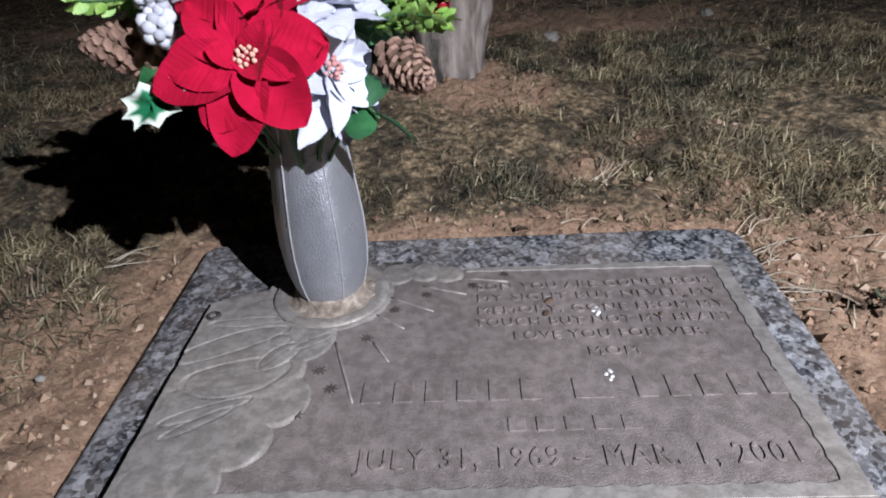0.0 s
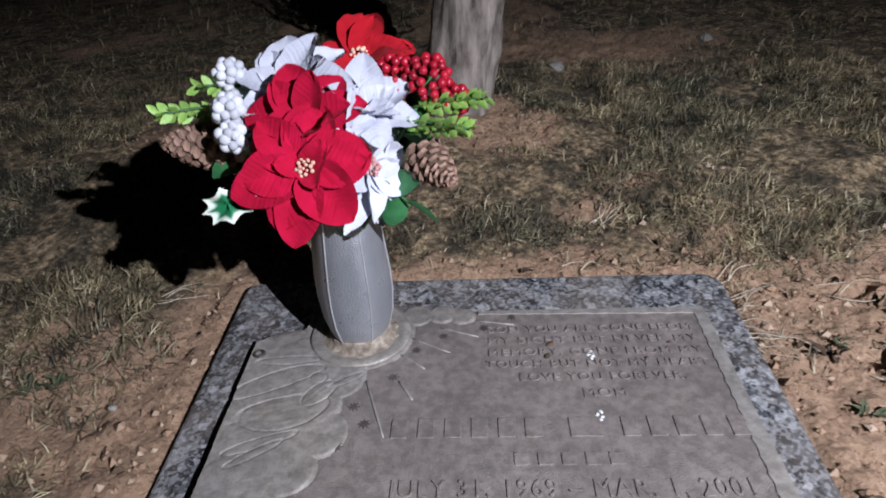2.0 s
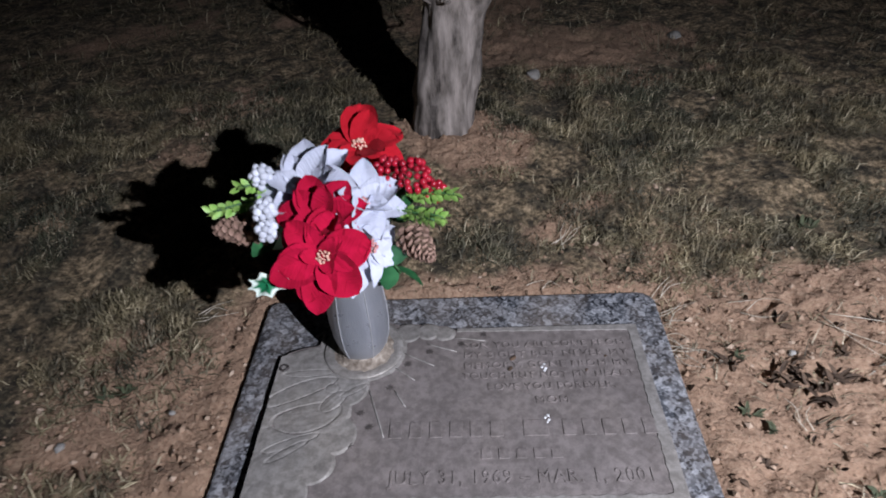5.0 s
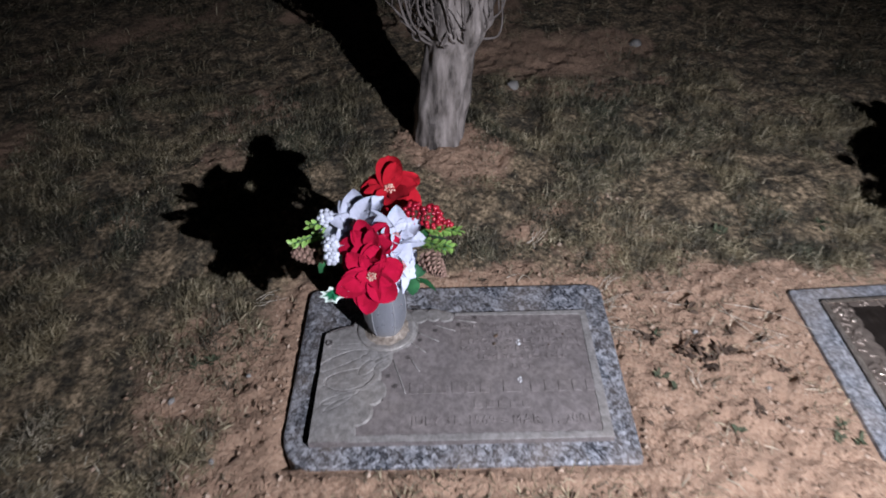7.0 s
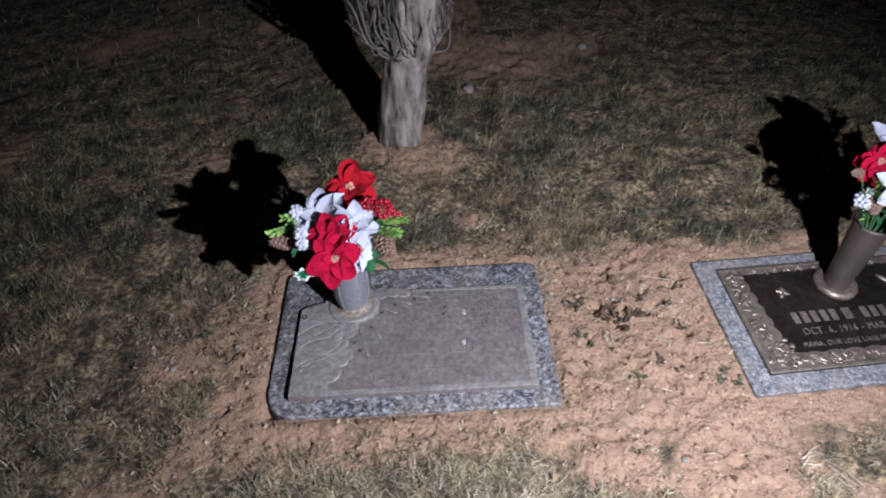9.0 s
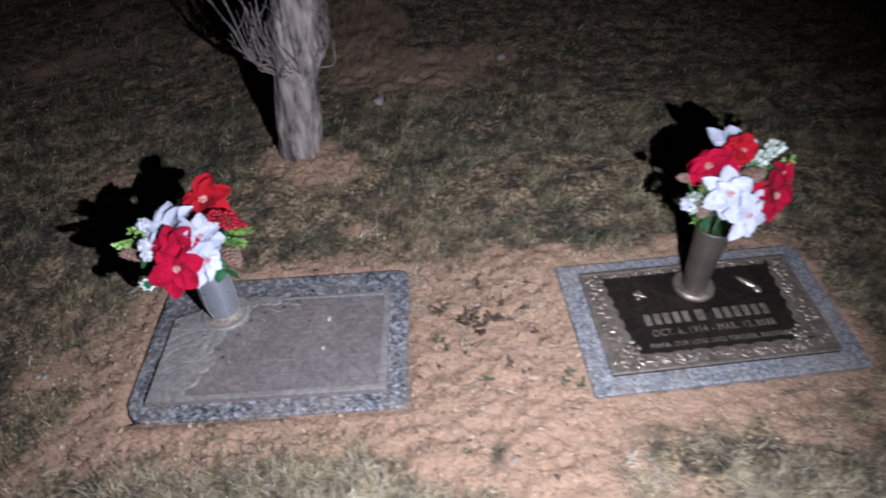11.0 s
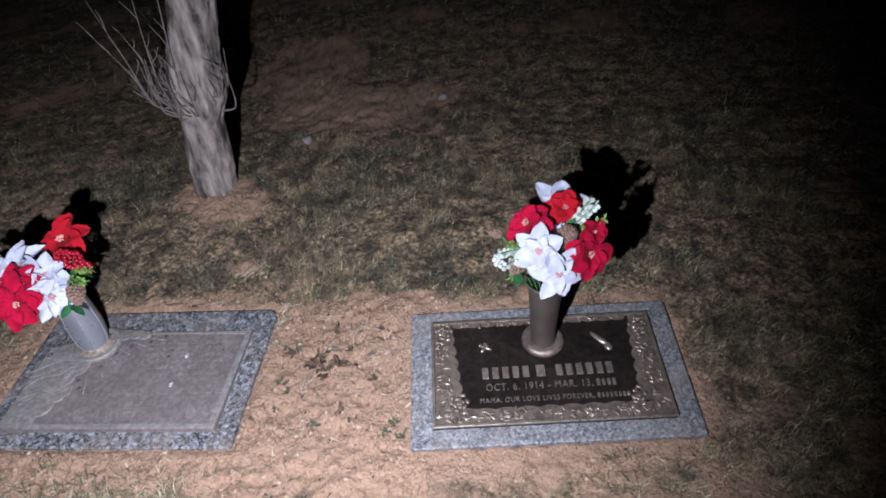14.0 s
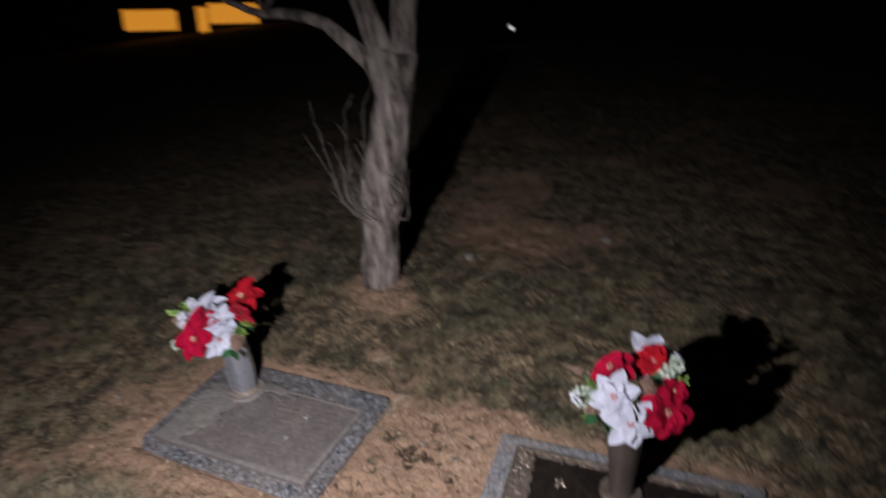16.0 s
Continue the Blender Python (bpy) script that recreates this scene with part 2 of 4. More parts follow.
lump.colour(lump.ramp(lump.island(), (0.0, (0.15, 0.092, 0.058)), (0.7, (0.33, 0.215, 0.14)), (1.0, (0.46, 0.35, 0.26)))).bump(lump.noise(200, 5), 0.002)
CLOD = lump.mat


# ---- mesh helpers ----
def mesh_of(bm, name, material, smooth=True):
    bm.normal_update()
    data = bpy.data.meshes.new(name)
    bm.to_mesh(data)
    bm.free()
    data.materials.append(material)
    if smooth:
        data.polygons.foreach_set("use_smooth", [True] * len(data.polygons))
    return data


def part(name, bm, material, parent, label="", m=None, smooth=True):
    data = bm if isinstance(bm, bpy.types.Mesh) else mesh_of(bm, name, material, smooth)
    ob = new(name, data)
    ob.parent = parent
    if m is not None:
        ob.matrix_basis = m
    if label:
        ob["label"] = label
    return ob


def thing(name, label, category, group="", kind="", m=None):
    ob = tagged(new(name), label, category, group, kind)
    ob.empty_display_size = 0.05
    if m is not None:
        ob.matrix_basis = m
    return ob


def prism(outline, z0, z1, bevel=0.0):
    """A slab with that outline (list of x, y), from z0 up to z1, its top edge chamfered."""
    bm = bmesh.new()
    rings = [(z0, 0.0), (z1 - bevel, 0.0)] + ([(z1 - 0.3 * bevel, 0.3 * bevel), (z1, bevel)] if bevel else [(z1, 0.0)])
    if not bevel:
        rings = rings[:1] + rings[2:]
    n = len(outline)
    inward = []
    for i in range(n):
        a, b, c = (Vector(outline[(i + k) % n]) for k in (-1, 0, 1))
        d = ((b - a).normalized() + (c - b).normalized())
        d = d.normalized() if d.length > 1e-6 else Vector((1, 0))
        inward.append(Vector((-d.y, d.x)))
    loops = [[bm.verts.new((*(Vector(p) + inward[i] * off), z)) for i, p in enumerate(outline)] for z, off in rings]
    for low, high in zip(loops, loops[1:]):
        for i in range(n):
            bm.faces.new((low[i], low[(i + 1) % n], high[(i + 1) % n], high[i]))
    bm.faces.new(loops[-1])
    bm.faces.new(loops[0][::-1])
    return bm


def rounded_rect(x0, y0, x1, y1, radii):
    """Anticlockwise outline; radii of the corners: front left, front right, back right, back left."""
    out = []
    for (cx, cy, sx, sy, start), r in zip(((x0, y0, 1, 1, 180), (x1, y0, -1, 1, 270), (x1, y1, -1, -1, 0), (x0, y1, 1, -1, 90)), radii):
        for k in range(6):
            a = radians(start + 90 * k / 5)
            out.append((cx + sx * r + r * math.cos(a), cy + sy * r + r * math.sin(a)))
    return out


def lathe(profile, sides=40, facets=0, depth=0.0):
    bm = bmesh.new()
    loops = []
    for r, z in profile:
        ring = []
        for k in range(sides):
            a = 2 * math.pi * k / sides
            rr = r * (1 - depth * abs(math.sin(facets * a / 2)) ** 2) if facets else r
            ring.append(bm.verts.new((rr * math.cos(a), rr * math.sin(a), z)))
        loops.append(ring)
    for low, high in zip(loops, loops[1:]):
        for k in range(sides):
            bm.faces.new((low[k], low[(k + 1) % sides], high[(k + 1) % sides], high[k]))
    bm.faces.new(loops[0][::-1])
    bm.faces.new(loops[-1])
    return bm


def tube(points, radii, sides=10, bm=None, rough=0.0, seed=0.0):
    """A tapered, closed tube through the points; rough: how far its skin is pushed in and out."""
    bm = bm or bmesh.new()
    pts = [Vector(p) for p in points]
    loops, side = [], None
    for i, p in enumerate(pts):
        d = (pts[min(i + 1, len(pts) - 1)] - pts[max(i - 1, 0)]).normalized()
        if side is None:
            side = d.orthogonal().normalized()
        side = (side - d * side.dot(d)).normalized()
        up = d.cross(side)
        ring = []
        for k in range(sides):
            a = 2 * math.pi * k / sides
            way = side * math.cos(a) + up * math.sin(a)
            r = radii[i]
            if rough:
                q = p + way * r
                knob = 1 + 1.2 * math.exp(-((q.z - 0.4) / 0.07) ** 2) if rough > 0.01 else 1
                r += rough * knob * (noise.noise((q.x * 22 + seed, q.y * 22, q.z * 5)) + 0.5 * noise.noise((q.x * 60, q.y * 60 + seed, q.z * 18)))
            ring.append(bm.verts.new(p + way * r))
        loops.append(ring)
    for low, high in zip(loops, loops[1:]):
        for k in range(sides):
            bm.faces.new((low[k], low[(k + 1) % sides], high[(k + 1) % sides], high[k]))
    bm.faces.new(loops[0][::-1])
    bm.faces.new(loops[-1])
    return bm


def glide(points, steps):
    """A smooth line through the points (Catmull-Rom)."""
    pts = [Vector(p) for p in points]
    pts = [2 * pts[0] - pts[1], *pts, 2 * pts[-1] - pts[-2]]
    out = []
    for a, b, c, d in zip(pts, pts[1:], pts[2:], pts[3:]):
        for k in range(steps):
            t = k / steps
            out.append(0.5 * (2 * b + (c - a) * t + (2 * a - 5 * b + 4 * c - d) * t * t + (3 * b - a - 3 * c + d) * t ** 3))
    return out + [pts[-2]]


def blob(bm, at, size, turn=0.0, segments=12):
    """A flattened dome, half sunk at its middle: one soft swelling of a cast relief."""
    m = pose(*at, 0, 0, turn) @ Matrix.Diagonal((*size, 1))
    bmesh.ops.create_uvsphere(bm, u_segments=segments, v_segments=6, radius=1.0, matrix=m)


def words(text, left, base, width, height, z, parent, material, name="lettering", label=""):
    """Raised letters of the built-in font, fitted to that width and capital height."""
    curve = bpy.data.curves.new("letters", "FONT")
    curve.body, curve.extrude, curve.bevel_depth, curve.bevel_resolution, curve.resolution_u = text, 0.025, 0.006, 0, 3
    curve.offset, curve.space_character = -0.006, 1.14
    ob = bpy.data.objects.new("letters", curve)
    scene.collection.objects.link(ob)
    bpy.context.view_layer.update()
    data = bpy.data.meshes.new_from_object(ob.evaluated_get(bpy.context.evaluated_depsgraph_get()))
    bpy.data.objects.remove(ob)
    xs = np.empty(len(data.vertices) * 3)
    data.vertices.foreach_get("co", xs)
    xs = xs.reshape(-1, 3)
    x0, x1 = xs[:, 0].min(), xs[:, 0].max()
    sx, sy, sz = width / (x1 - x0), height / 0.69, 0.055
    xs = np.c_[left + (xs[:, 0] - x0) * sx, base + xs[:, 1] * sy, z + xs[:, 2] * sz]
    data.vertices.foreach_set("co", xs.ravel())
    data.materials.clear()
    data.materials.append(material)
    data.update()
    return part(name, data, material, parent, label)


def bars(left, base, width, height, count, z, parent, material, thick=0.0012):
    """A row of plain raised bars, as many as the row has characters."""
    pitch = width / (count - 0.3)
    for k in range(count):
        x = left + k * pitch
        outline = rounded_rect(x, base, x + 0.62 * pitch, base + height, (0.0015,) * 4)
        part("lettering_bar", prism(outline, z - 0.001, z + thick, 0.0008), material, parent, smooth=False)


# ---- the ground ----
def lattice(x, y, scale, seed):
    """Smooth noise, 0 to 1, for arrays."""
    table = np.random.RandomState(seed).rand(97, 97)
    x, y = np.asarray(x) * scale + 31.7, np.asarray(y) * scale + 17.3
    i, j = np.floor(x).astype(int), np.floor(y).astype(int)
    u, v = x - i, y - j
    u, v = u * u * (3 - 2 * u), v * v * (3 - 2 * v)
    at = lambda a, b: table[a % 97, b % 97]
    return (at(i, j) * (1 - u) + at(i + 1, j) * u) * (1 - v) + (at(i, j + 1) * (1 - u) + at(i + 1, j + 1) * u) * v


def fbm(x, y, scale, seed, octaves=4):
    total, weight, sum_ = 0.0, 1.0, 0.0
    for k in range(octaves):
        total, sum_, weight, scale = total + weight * lattice(x, y, scale, seed + k), sum_ + weight, weight * 0.55, scale * 2.03
    return total / sum_


def step(a, b, x):
    t = np.clip((x - a) / (b - a), 0, 1)
    return t * t * (3 - 2 * t)


def outside(x, y, cx, cy, hx, hy, turn=0.0):
    """Distance to a rectangle, minus inside."""
    c, s = math.cos(radians(turn)), math.sin(radians(turn))
    dx, dy = (x - cx) * c + (y - cy) * s, -(x - cx) * s + (y - cy) * c
    qx, qy = np.abs(dx) - hx, np.abs(dy) - hy
    return np.hypot(np.maximum(qx, 0), np.maximum(qy, 0)) + np.minimum(np.maximum(qx, qy), 0)


MARKER_2 = pose(1.161, 0.187, 0.013, 6, 2.5, 5)
SLAB_1 = (-0.0025, 0.1955, 0.3595, 0.2415)
SLAB_2 = (1.161, 0.187, 0.361, 0.211, 5)


def bareness(x, y):
    """How bare the soil is: 1 sand, 0 closed turf."""
    d1, d2 = outside(x, y, *SLAB_1), outside(x, y, *SLAB_2)
    wobble = fbm(x, y, 4.5, 3) - 0.5
    ring = 1 - step(0.02, 0.2, d1 + 0.22 * wobble + 0.05 * step(0.3, 0.5, y))
    ring2 = 0.8 * (1 - step(0.0, 0.12, d2 + 0.2 * wobble))
    between = step(0.3, 0.42, x) * (1 - step(0.78, 0.95, x)) * step(-0.34, -0.16, y + 0.4 * wobble) * (1 - step(0.42, 0.54, y + 0.2 * wobble))
    front = 0.8 * step(-0.75, -0.5, x + 0.6 * wobble) * (1 - step(1.5, 1.8, x)) * (1 - step(-0.06, 0.02, y)) * step(-0.23, -0.08, y + 0.6 * wobble)
    left = 0.62 * (1 - step(0.05, 0.26, np.hypot((x + 0.55) / 1.2, y - 0.18) + 0.35 * wobble))
    tree = 0.8 * (1 - step(0.1, 0.27, np.hypot(x + 0.0, (y - 0.98) * 1.2) + 0.25 * wobble))
    far = 0.6 * (1 - step(0.2, 0.5, np.hypot((x - 0.45) * 0.7, (y - 1.75) * 1.4) + 0.5 * wobble))
    worn = 0.62 * step(0.5, 0.7, fbm(x, y, 2.6, 40)) * (0.7 + 0.3 * step(0.4, 0.6, fbm(x, y, 11, 47, 2)))
    return np.clip(np.maximum.reduce([ring, ring2, between, front, left, tree, far, worn * np.ones_like(x)]), 0, 1)


def height(x, y):
    """The lie of the land."""
    rise = 0.045 * step(0.42, 0.8, y) * (1 - step(1.2, 1.9, y)) + 0.03 * np.exp(-((x + 0.02) ** 2 + (y - 1.05) ** 2) / 0.05)
    n = MARKER_2.to_3x3() @ Vector((0, 0, 1))
    c = MARKER_2.translation
    plane = c.z - 0.018 - (n.x * (x - c.x) + n.y * (y - c.y)) / n.z
    near2 = 1 - step(0.0, 0.35, outside(x, y, *SLAB_2))
    flat = np.where(np.abs(y) < 1e9, rise, 0) - 0.006
    z = flat * (1 - near2) + plane * near2
    r = np.hypot(x, y)
    z = z - 0.062 * np.maximum(r - 3.0, 0) * (1 - step(30, 60, r)) - 2.2 * step(30, 60, r)
    return z


def relief(x, y):
    """Clods and hollows, calm beside the slabs."""
    b = bareness(x, y)
    calm = step(0.0, 0.06, np.minimum(outside(x, y, *SLAB_1), outside(x, y, *SLAB_2)))
    rough = (0.022 + 0.02 * (1 - b)) * (fbm(x, y, 9, 11) - 0.5) + 0.027 * (fbm(x, y, 38, 21, 3) - 0.5) * (0.4 + 0.6 * b)
    pits = -0.012 * step(0.66, 0.8, fbm(x, y, 30, 51, 2)) * b
    d = outside(x, y, *SLAB_1)
    gap = -0.006 * (1 - step(0.004, 0.016, d)) + 0.008 * np.exp(-((d - 0.03) / 0.018) ** 2)
    return (rough + pits) * (0.25 + 0.75 * calm) + gap * (0.4 + 0.8 * fbm(x, y, 14, 33, 2))


def surface(x, y):
    return height(x, y) + relief(x, y)


def make_ground():
    n = 640
    s = np.linspace(-1, 1, n)
    grow = lambda u, near, far: near * u + (far - near) * np.sign(u) * np.abs(u) ** 9
    gx, gy = np.meshgrid(0.4 + grow(s, 2.3, 400), 0.55 + grow(s, 2.3, 400), indexing="ij")
    gz = surface(gx, gy)
    under = np.minimum(outside(gx, gy, *SLAB_1), outside(gx, gy, *SLAB_2))
    gz = np.where(under < -0.008, gz - 0.045, gz)
    verts = np.stack([gx, gy, gz], -1).reshape(-1, 3)
    idx = np.arange(n * n).reshape(n, n)
    quads = np.stack([idx[:-1, :-1], idx[1:, :-1], idx[1:, 1:], idx[:-1, 1:]], -1).reshape(-1, 4)
    data = bpy.data.meshes.new("ground")
    data.vertices.add(len(verts))
    data.vertices.foreach_set("co", verts.ravel())
    data.loops.add(quads.size)
    data.loops.foreach_set("vertex_index", quads.ravel())
    data.polygons.add(len(quads))
    data.polygons.foreach_set("loop_start", np.arange(0, quads.size, 4))
    data.polygons.foreach_set("use_smooth", np.ones(len(quads), bool))
    data.update()
    data.attributes.new("bare", "FLOAT", "POINT").data.foreach_set("value", bareness(gx, gy).ravel().astype(np.float32))
    data.materials.append(SOIL)
    tagged(new("ground", data), "sandy bare soil and dormant turf of a cemetery lawn", "ground", kind="structure")


def make_grass(name, count, spread, centre, size, seed, keep, material, label):
    rng = np.random.RandomState(seed)
    x = centre[0] + spread[0] * (rng.rand(count) * 2 - 1)
    y = centre[1] + spread[1] * (rng.rand(count) * 2 - 1)
    clump = 0.6 * fbm(x, y, 13, 71, 3) + 0.4 * step(0.36, 0.62, fbm(x, y, 6.5, 77, 2))
    chance = np.clip(1.15 - 1.25 * bareness(x, y), 0.025, 1) * (0.06 + 0.94 * step(0.36, 0.62, clump))
    free = np.minimum(outside(x, y, *SLAB_1), outside(x, y, *SLAB_2)) > 0.012
    ok = (rng.rand(count) < chance) & free & keep(x, y) & (np.hypot(x + 0.02, y - 1.06) > 0.1)
    x, y, clump = x[ok], y[ok], clump[ok]
    n = len(x)
    long = size * (0.4 + 1.1 * rng.rand(n)) * (0.35 + 1.4 * clump)
    wide = 0.0003 + 0.0006 * rng.rand(n) + size * 0.012
    turn, lift = rng.rand(n) * 2 * np.pi, np.radians(2 + 62 * rng.rand(n) ** 2)
    bend = lift - np.radians(5 + 40 * rng.rand(n))
    z = surface(x, y) - 0.002
    c, s = np.cos(turn), np.sin(turn)
    turn2 = turn + (rng.rand(n) - 0.5) * 0.9
    mid = np.stack([x + c * np.cos(lift) * long * 0.55, y + s * np.cos(lift) * long * 0.55, z + np.sin(lift) * long * 0.55], -1)
    tip = mid + np.stack([np.cos(turn2) * np.cos(bend), np.sin(turn2) * np.cos(bend), np.sin(bend)], -1) * (long * 0.5)[:, None]
    tip[:, 2] = np.maximum(tip[:, 2], z + 0.001)
    base = np.stack([x, y, z], -1)
    off = np.stack([-s * wide, c * wide, wide * 0.4], -1)
    verts = np.stack([base - off, base + off, mid + off * 0.8, mid - off * 0.8, tip], 1).reshape(-1, 3)
    first = np.arange(n) * 5
    loops = np.stack([first, first + 1, first + 2, first + 3, first + 3, first + 2, first + 4], -1)
    starts = (np.arange(n)[:, None] * 7 + np.array([0, 4])).ravel()
    data = bpy.data.meshes.new(name)
    data.vertices.add(len(verts))
    data.vertices.foreach_set("co", verts.ravel())
    data.loops.add(loops.size)
    data.loops.foreach_set("vertex_index", loops.ravel())
    data.polygons.add(2 * n)
    data.polygons.foreach_set("loop_start", starts)
    data.update()
    data.materials.append(material)
    tagged(new(name, data), label, "grass", kind="stuff")


make_ground()
near = lambda x, y: (np.abs(x - 0.35) < 1.75) & (y > -1.0) & (y < 1.5)
TURF = "matted dormant grass, tan and olive green, patchy"
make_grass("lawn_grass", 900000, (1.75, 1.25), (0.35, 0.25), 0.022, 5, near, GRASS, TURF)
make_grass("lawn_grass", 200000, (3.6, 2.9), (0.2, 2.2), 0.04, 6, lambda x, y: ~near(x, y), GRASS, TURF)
front = lambda x, y: (y < -0.18) | (x < -0.7) & (y < 0.1) | (x > 0.36) & (x < 0.85) & (y < 0.4)
make_grass("dry_grass", 360000, (1.75, 0.95), (0.35, -0.4), 0.026, 15, front, DRY_GRASS, "pale dry grass lying in loose tufts")


def make_clods():
    rng = np.random.RandomState(9)
    x, y = rng.uniform(-1.1, 1.7, 50000), rng.uniform(-0.7, 1.2, 50000)
    ok = (rng.rand(50000) < bareness(x, y)) & (np.minimum(outside(x, y, *SLAB_1), outside(x, y, *SLAB_2)) > 0.008)
    x, y = x[ok][:15000], y[ok][:15000]
    z = surface(x, y)
    corner = np.array([(1, 0, 0), (-1, 0.1, 0), (0, 1, 0.1), (0.1, -1, 0), (0, 0, 1), (0, 0.1, -1)])
    faces = np.array([(0, 2, 4), (2, 1, 4), (1, 3, 4), (3, 0, 4), (2, 0, 5), (1, 2, 5), (3, 1, 5), (0, 3, 5)])
    n = len(x)
    r = 0.0013 + 0.007 * rng.rand(n) ** 5
    shape = corner[None] * (1 + 0.35 * (rng.rand(n, 6, 3) - 0.5)) * (r[:, None] * (0.6 + 0.5 * rng.rand(n, 3)))[:, None]
    a = rng.rand(n) * 6.28
    c, s = np.cos(a)[:, None], np.sin(a)[:, None]
    verts = np.stack([x[:, None] + c * shape[..., 0] - s * shape[..., 1], y[:, None] + s * shape[..., 0] + c * shape[..., 1], (z + 0.2 * r)[:, None] + shape[..., 2]], -1)
    data = bpy.data.meshes.new("soil_clods")
    data.from_pydata(verts.reshape(-1, 3).tolist(), [], (faces[None] + 6 * np.arange(n)[:, None, None]).reshape(-1, 3).tolist())
    data.materials.append(CLOD)
    tagged(new("soil_clods", data), "small sandy clods and grit on the bare soil", "soil", kind="stuff")


make_clods()


# ---- the grave marker with the weathered bronze plaque ----
def star(x, y, r, z):
    out = []
    for k in range(16):
        a = math.pi * k / 8
        rr = r if k % 2 == 0 else r * 0.38
        out.append((x + rr * math.cos(a), y + rr * math.sin(a)))
    return prism(out, z - 0.001, z + 0.0012)


def stroke(points, width, z, rise):
    """A raised line of a cast relief."""
    bm = tube([(x, y, z) for x, y in points], [width * (0.6 + 0.4 * math.sin(math.pi * (i + 0.5) / len(points))) for i in range(len(points))], 6)
    for v in bm.verts:
        v.co.z = z + (v.co.z - z) * rise / width
    return bm


def scallops(x0, y0, x1, y1, count, deep):
    """Points of a wavy edge from one end to the other, bulging to the left of the way."""
    a, b = Vector((x0, y0)), Vector((x1, y1))
    side = Vector((-(b - a).y, (b - a).x)).normalized()
    return [tuple(a.lerp(b, (i + k / 5) / count) + side * deep * math.sin(math.pi * k / 5)) for i in range(count) for k in range(5)]


def cast_clouds(z0):
    """The low relief on the plaque's left: billowing clouds, a plain winged form, as one sheet of cast metal."""
    nx, ny = 270, 330
    gx, gy = np.meshgrid(np.linspace(-0.3045, -0.006, nx), np.linspace(0.0015, 0.356, ny), indexing="ij")
    rng = np.random.RandomState(8)
    mass = [(-0.255, 0.02, 0.045), (-0.215, 0.07, 0.035), (-0.19, 0.12, 0.036), (-0.205, 0.165, 0.037), (-0.19, 0.215, 0.045), (-0.26, 0.1, 0.06), (-0.27, 0.2, 0.08), (-0.25, 0.26, 0.06),
            (-0.164, 0.296, 0.074), (-0.09, 0.334, 0.024), (-0.055, 0.336, 0.021), (-0.026, 0.33, 0.018)]
    near = lambda cx, cy: np.hypot(gx - cx, gy - cy)
    edge = np.minimum.reduce([near(cx, cy) - r for cx, cy, r in mass] + [gx + 0.24])
    bank = 0.0022 * step(0.0, 0.004, -edge)
    puffs = np.zeros_like(gx)
    for k in range(110):
        cx, cy, r = mass[rng.randint(len(mass))]
        a, d = rng.rand() * 6.28, r * math.sqrt(rng.rand())
        q, size = near(cx + d * math.cos(a), cy + d * math.sin(a)), rng.uniform(0.009, 0.024)
        puffs = np.maximum(puffs, 0.0024 * (size / 0.024) * np.sqrt(np.maximum(1 - (q / size) ** 2, 0)))
    h = bank + puffs * step(0.0, 0.006, -edge) * 0.8

    def local(cx, cy, turn):
        c, s_ = math.cos(radians(turn)), math.sin(radians(turn))
        return (gx - cx) * c + (gy - cy) * s_, -(gx - cx) * s_ + (gy - cy) * c

    def form(cx, cy, a, b, turn, tall, stripes=0.0, bow=0.0):
        """A swelling with a crisp cut edge, its face ribbed lengthwise."""
        nonlocal h
        u, v = local(cx, cy, turn)
        v = v + bow * u * u
        q = (u / a) ** 2 + (v / b) ** 2
        body = tall * np.sqrt(np.maximum(1 - q, 0))
        if stripes:
            body = body + 0.0002 * np.sin(v * stripes + 14 * u + 7 * fbm(gx, gy, 30, 91, 2)) * (q < 0.9)
        inside, groove = q < 1, (q >= 1) & (q < 1.22)
        h = np.where(inside, np.maximum(h * 0.55, 0.0018) + body, np.where(groove, h - 0.0022, h))

    form(-0.258, 0.208, 0.057, 0.015, 26, 0.0014, 1500, 1.2)
    form(-0.25, 0.244, 0.04, 0.007, 2, 0.0012, 1700, -0.8)
    form(-0.236, 0.152, 0.05, 0.025, 14, 0.0018, 620, -2.0)
    form(-0.252, 0.107, 0.04, 0.0075, 22, 0.0016)
    form(-0.255, 0.092, 0.032, 0.006, 34, 0.0016)
    form(-0.2, 0.184, 0.024, 0.013, 50, 0.0024, 900)
    form(-0.169, 0.206, 0.023, 0.0055, 33, 0.0016)
    form(-0.206, 0.211, 0.0105, 0.0095, 0, 0.0026)
    h = 0.62 * h + 0.0012 * (fbm(gx, gy, 45, 61, 4) - 0.5)
    h = np.where(edge > 0.001, -0.003, np.maximum(h, 0.0))
    keep = (edge < 0.002) & (gy < 0.284 + np.maximum(0, (gx + 0.304) * 0.33) + np.where(gx > -0.242, 0.033, 0.0) + np.where(gx > -0.1, -0.012, 0.0))
    verts = np.stack([gx, gy, z0 + h], -1).reshape(-1, 3)
    idx = np.arange(nx * ny).reshape(nx, ny)
    quads = np.stack([idx[:-1, :-1], idx[1:, :-1], idx[1:, 1:], idx[:-1, 1:]], -1)[keep[:-1, :-1]]
    data = bpy.data.meshes.new("cloud_relief")
    used, flat = np.unique(quads.ravel(), return_inverse=True)
    data.from_pydata(verts[used].tolist(), [], flat.reshape(-1, 4).tolist())
    data.materials.append(BRONZE_RELIEF)
    data.polygons.foreach_set("use_smooth", np.ones(len(data.polygons), bool))
    return data


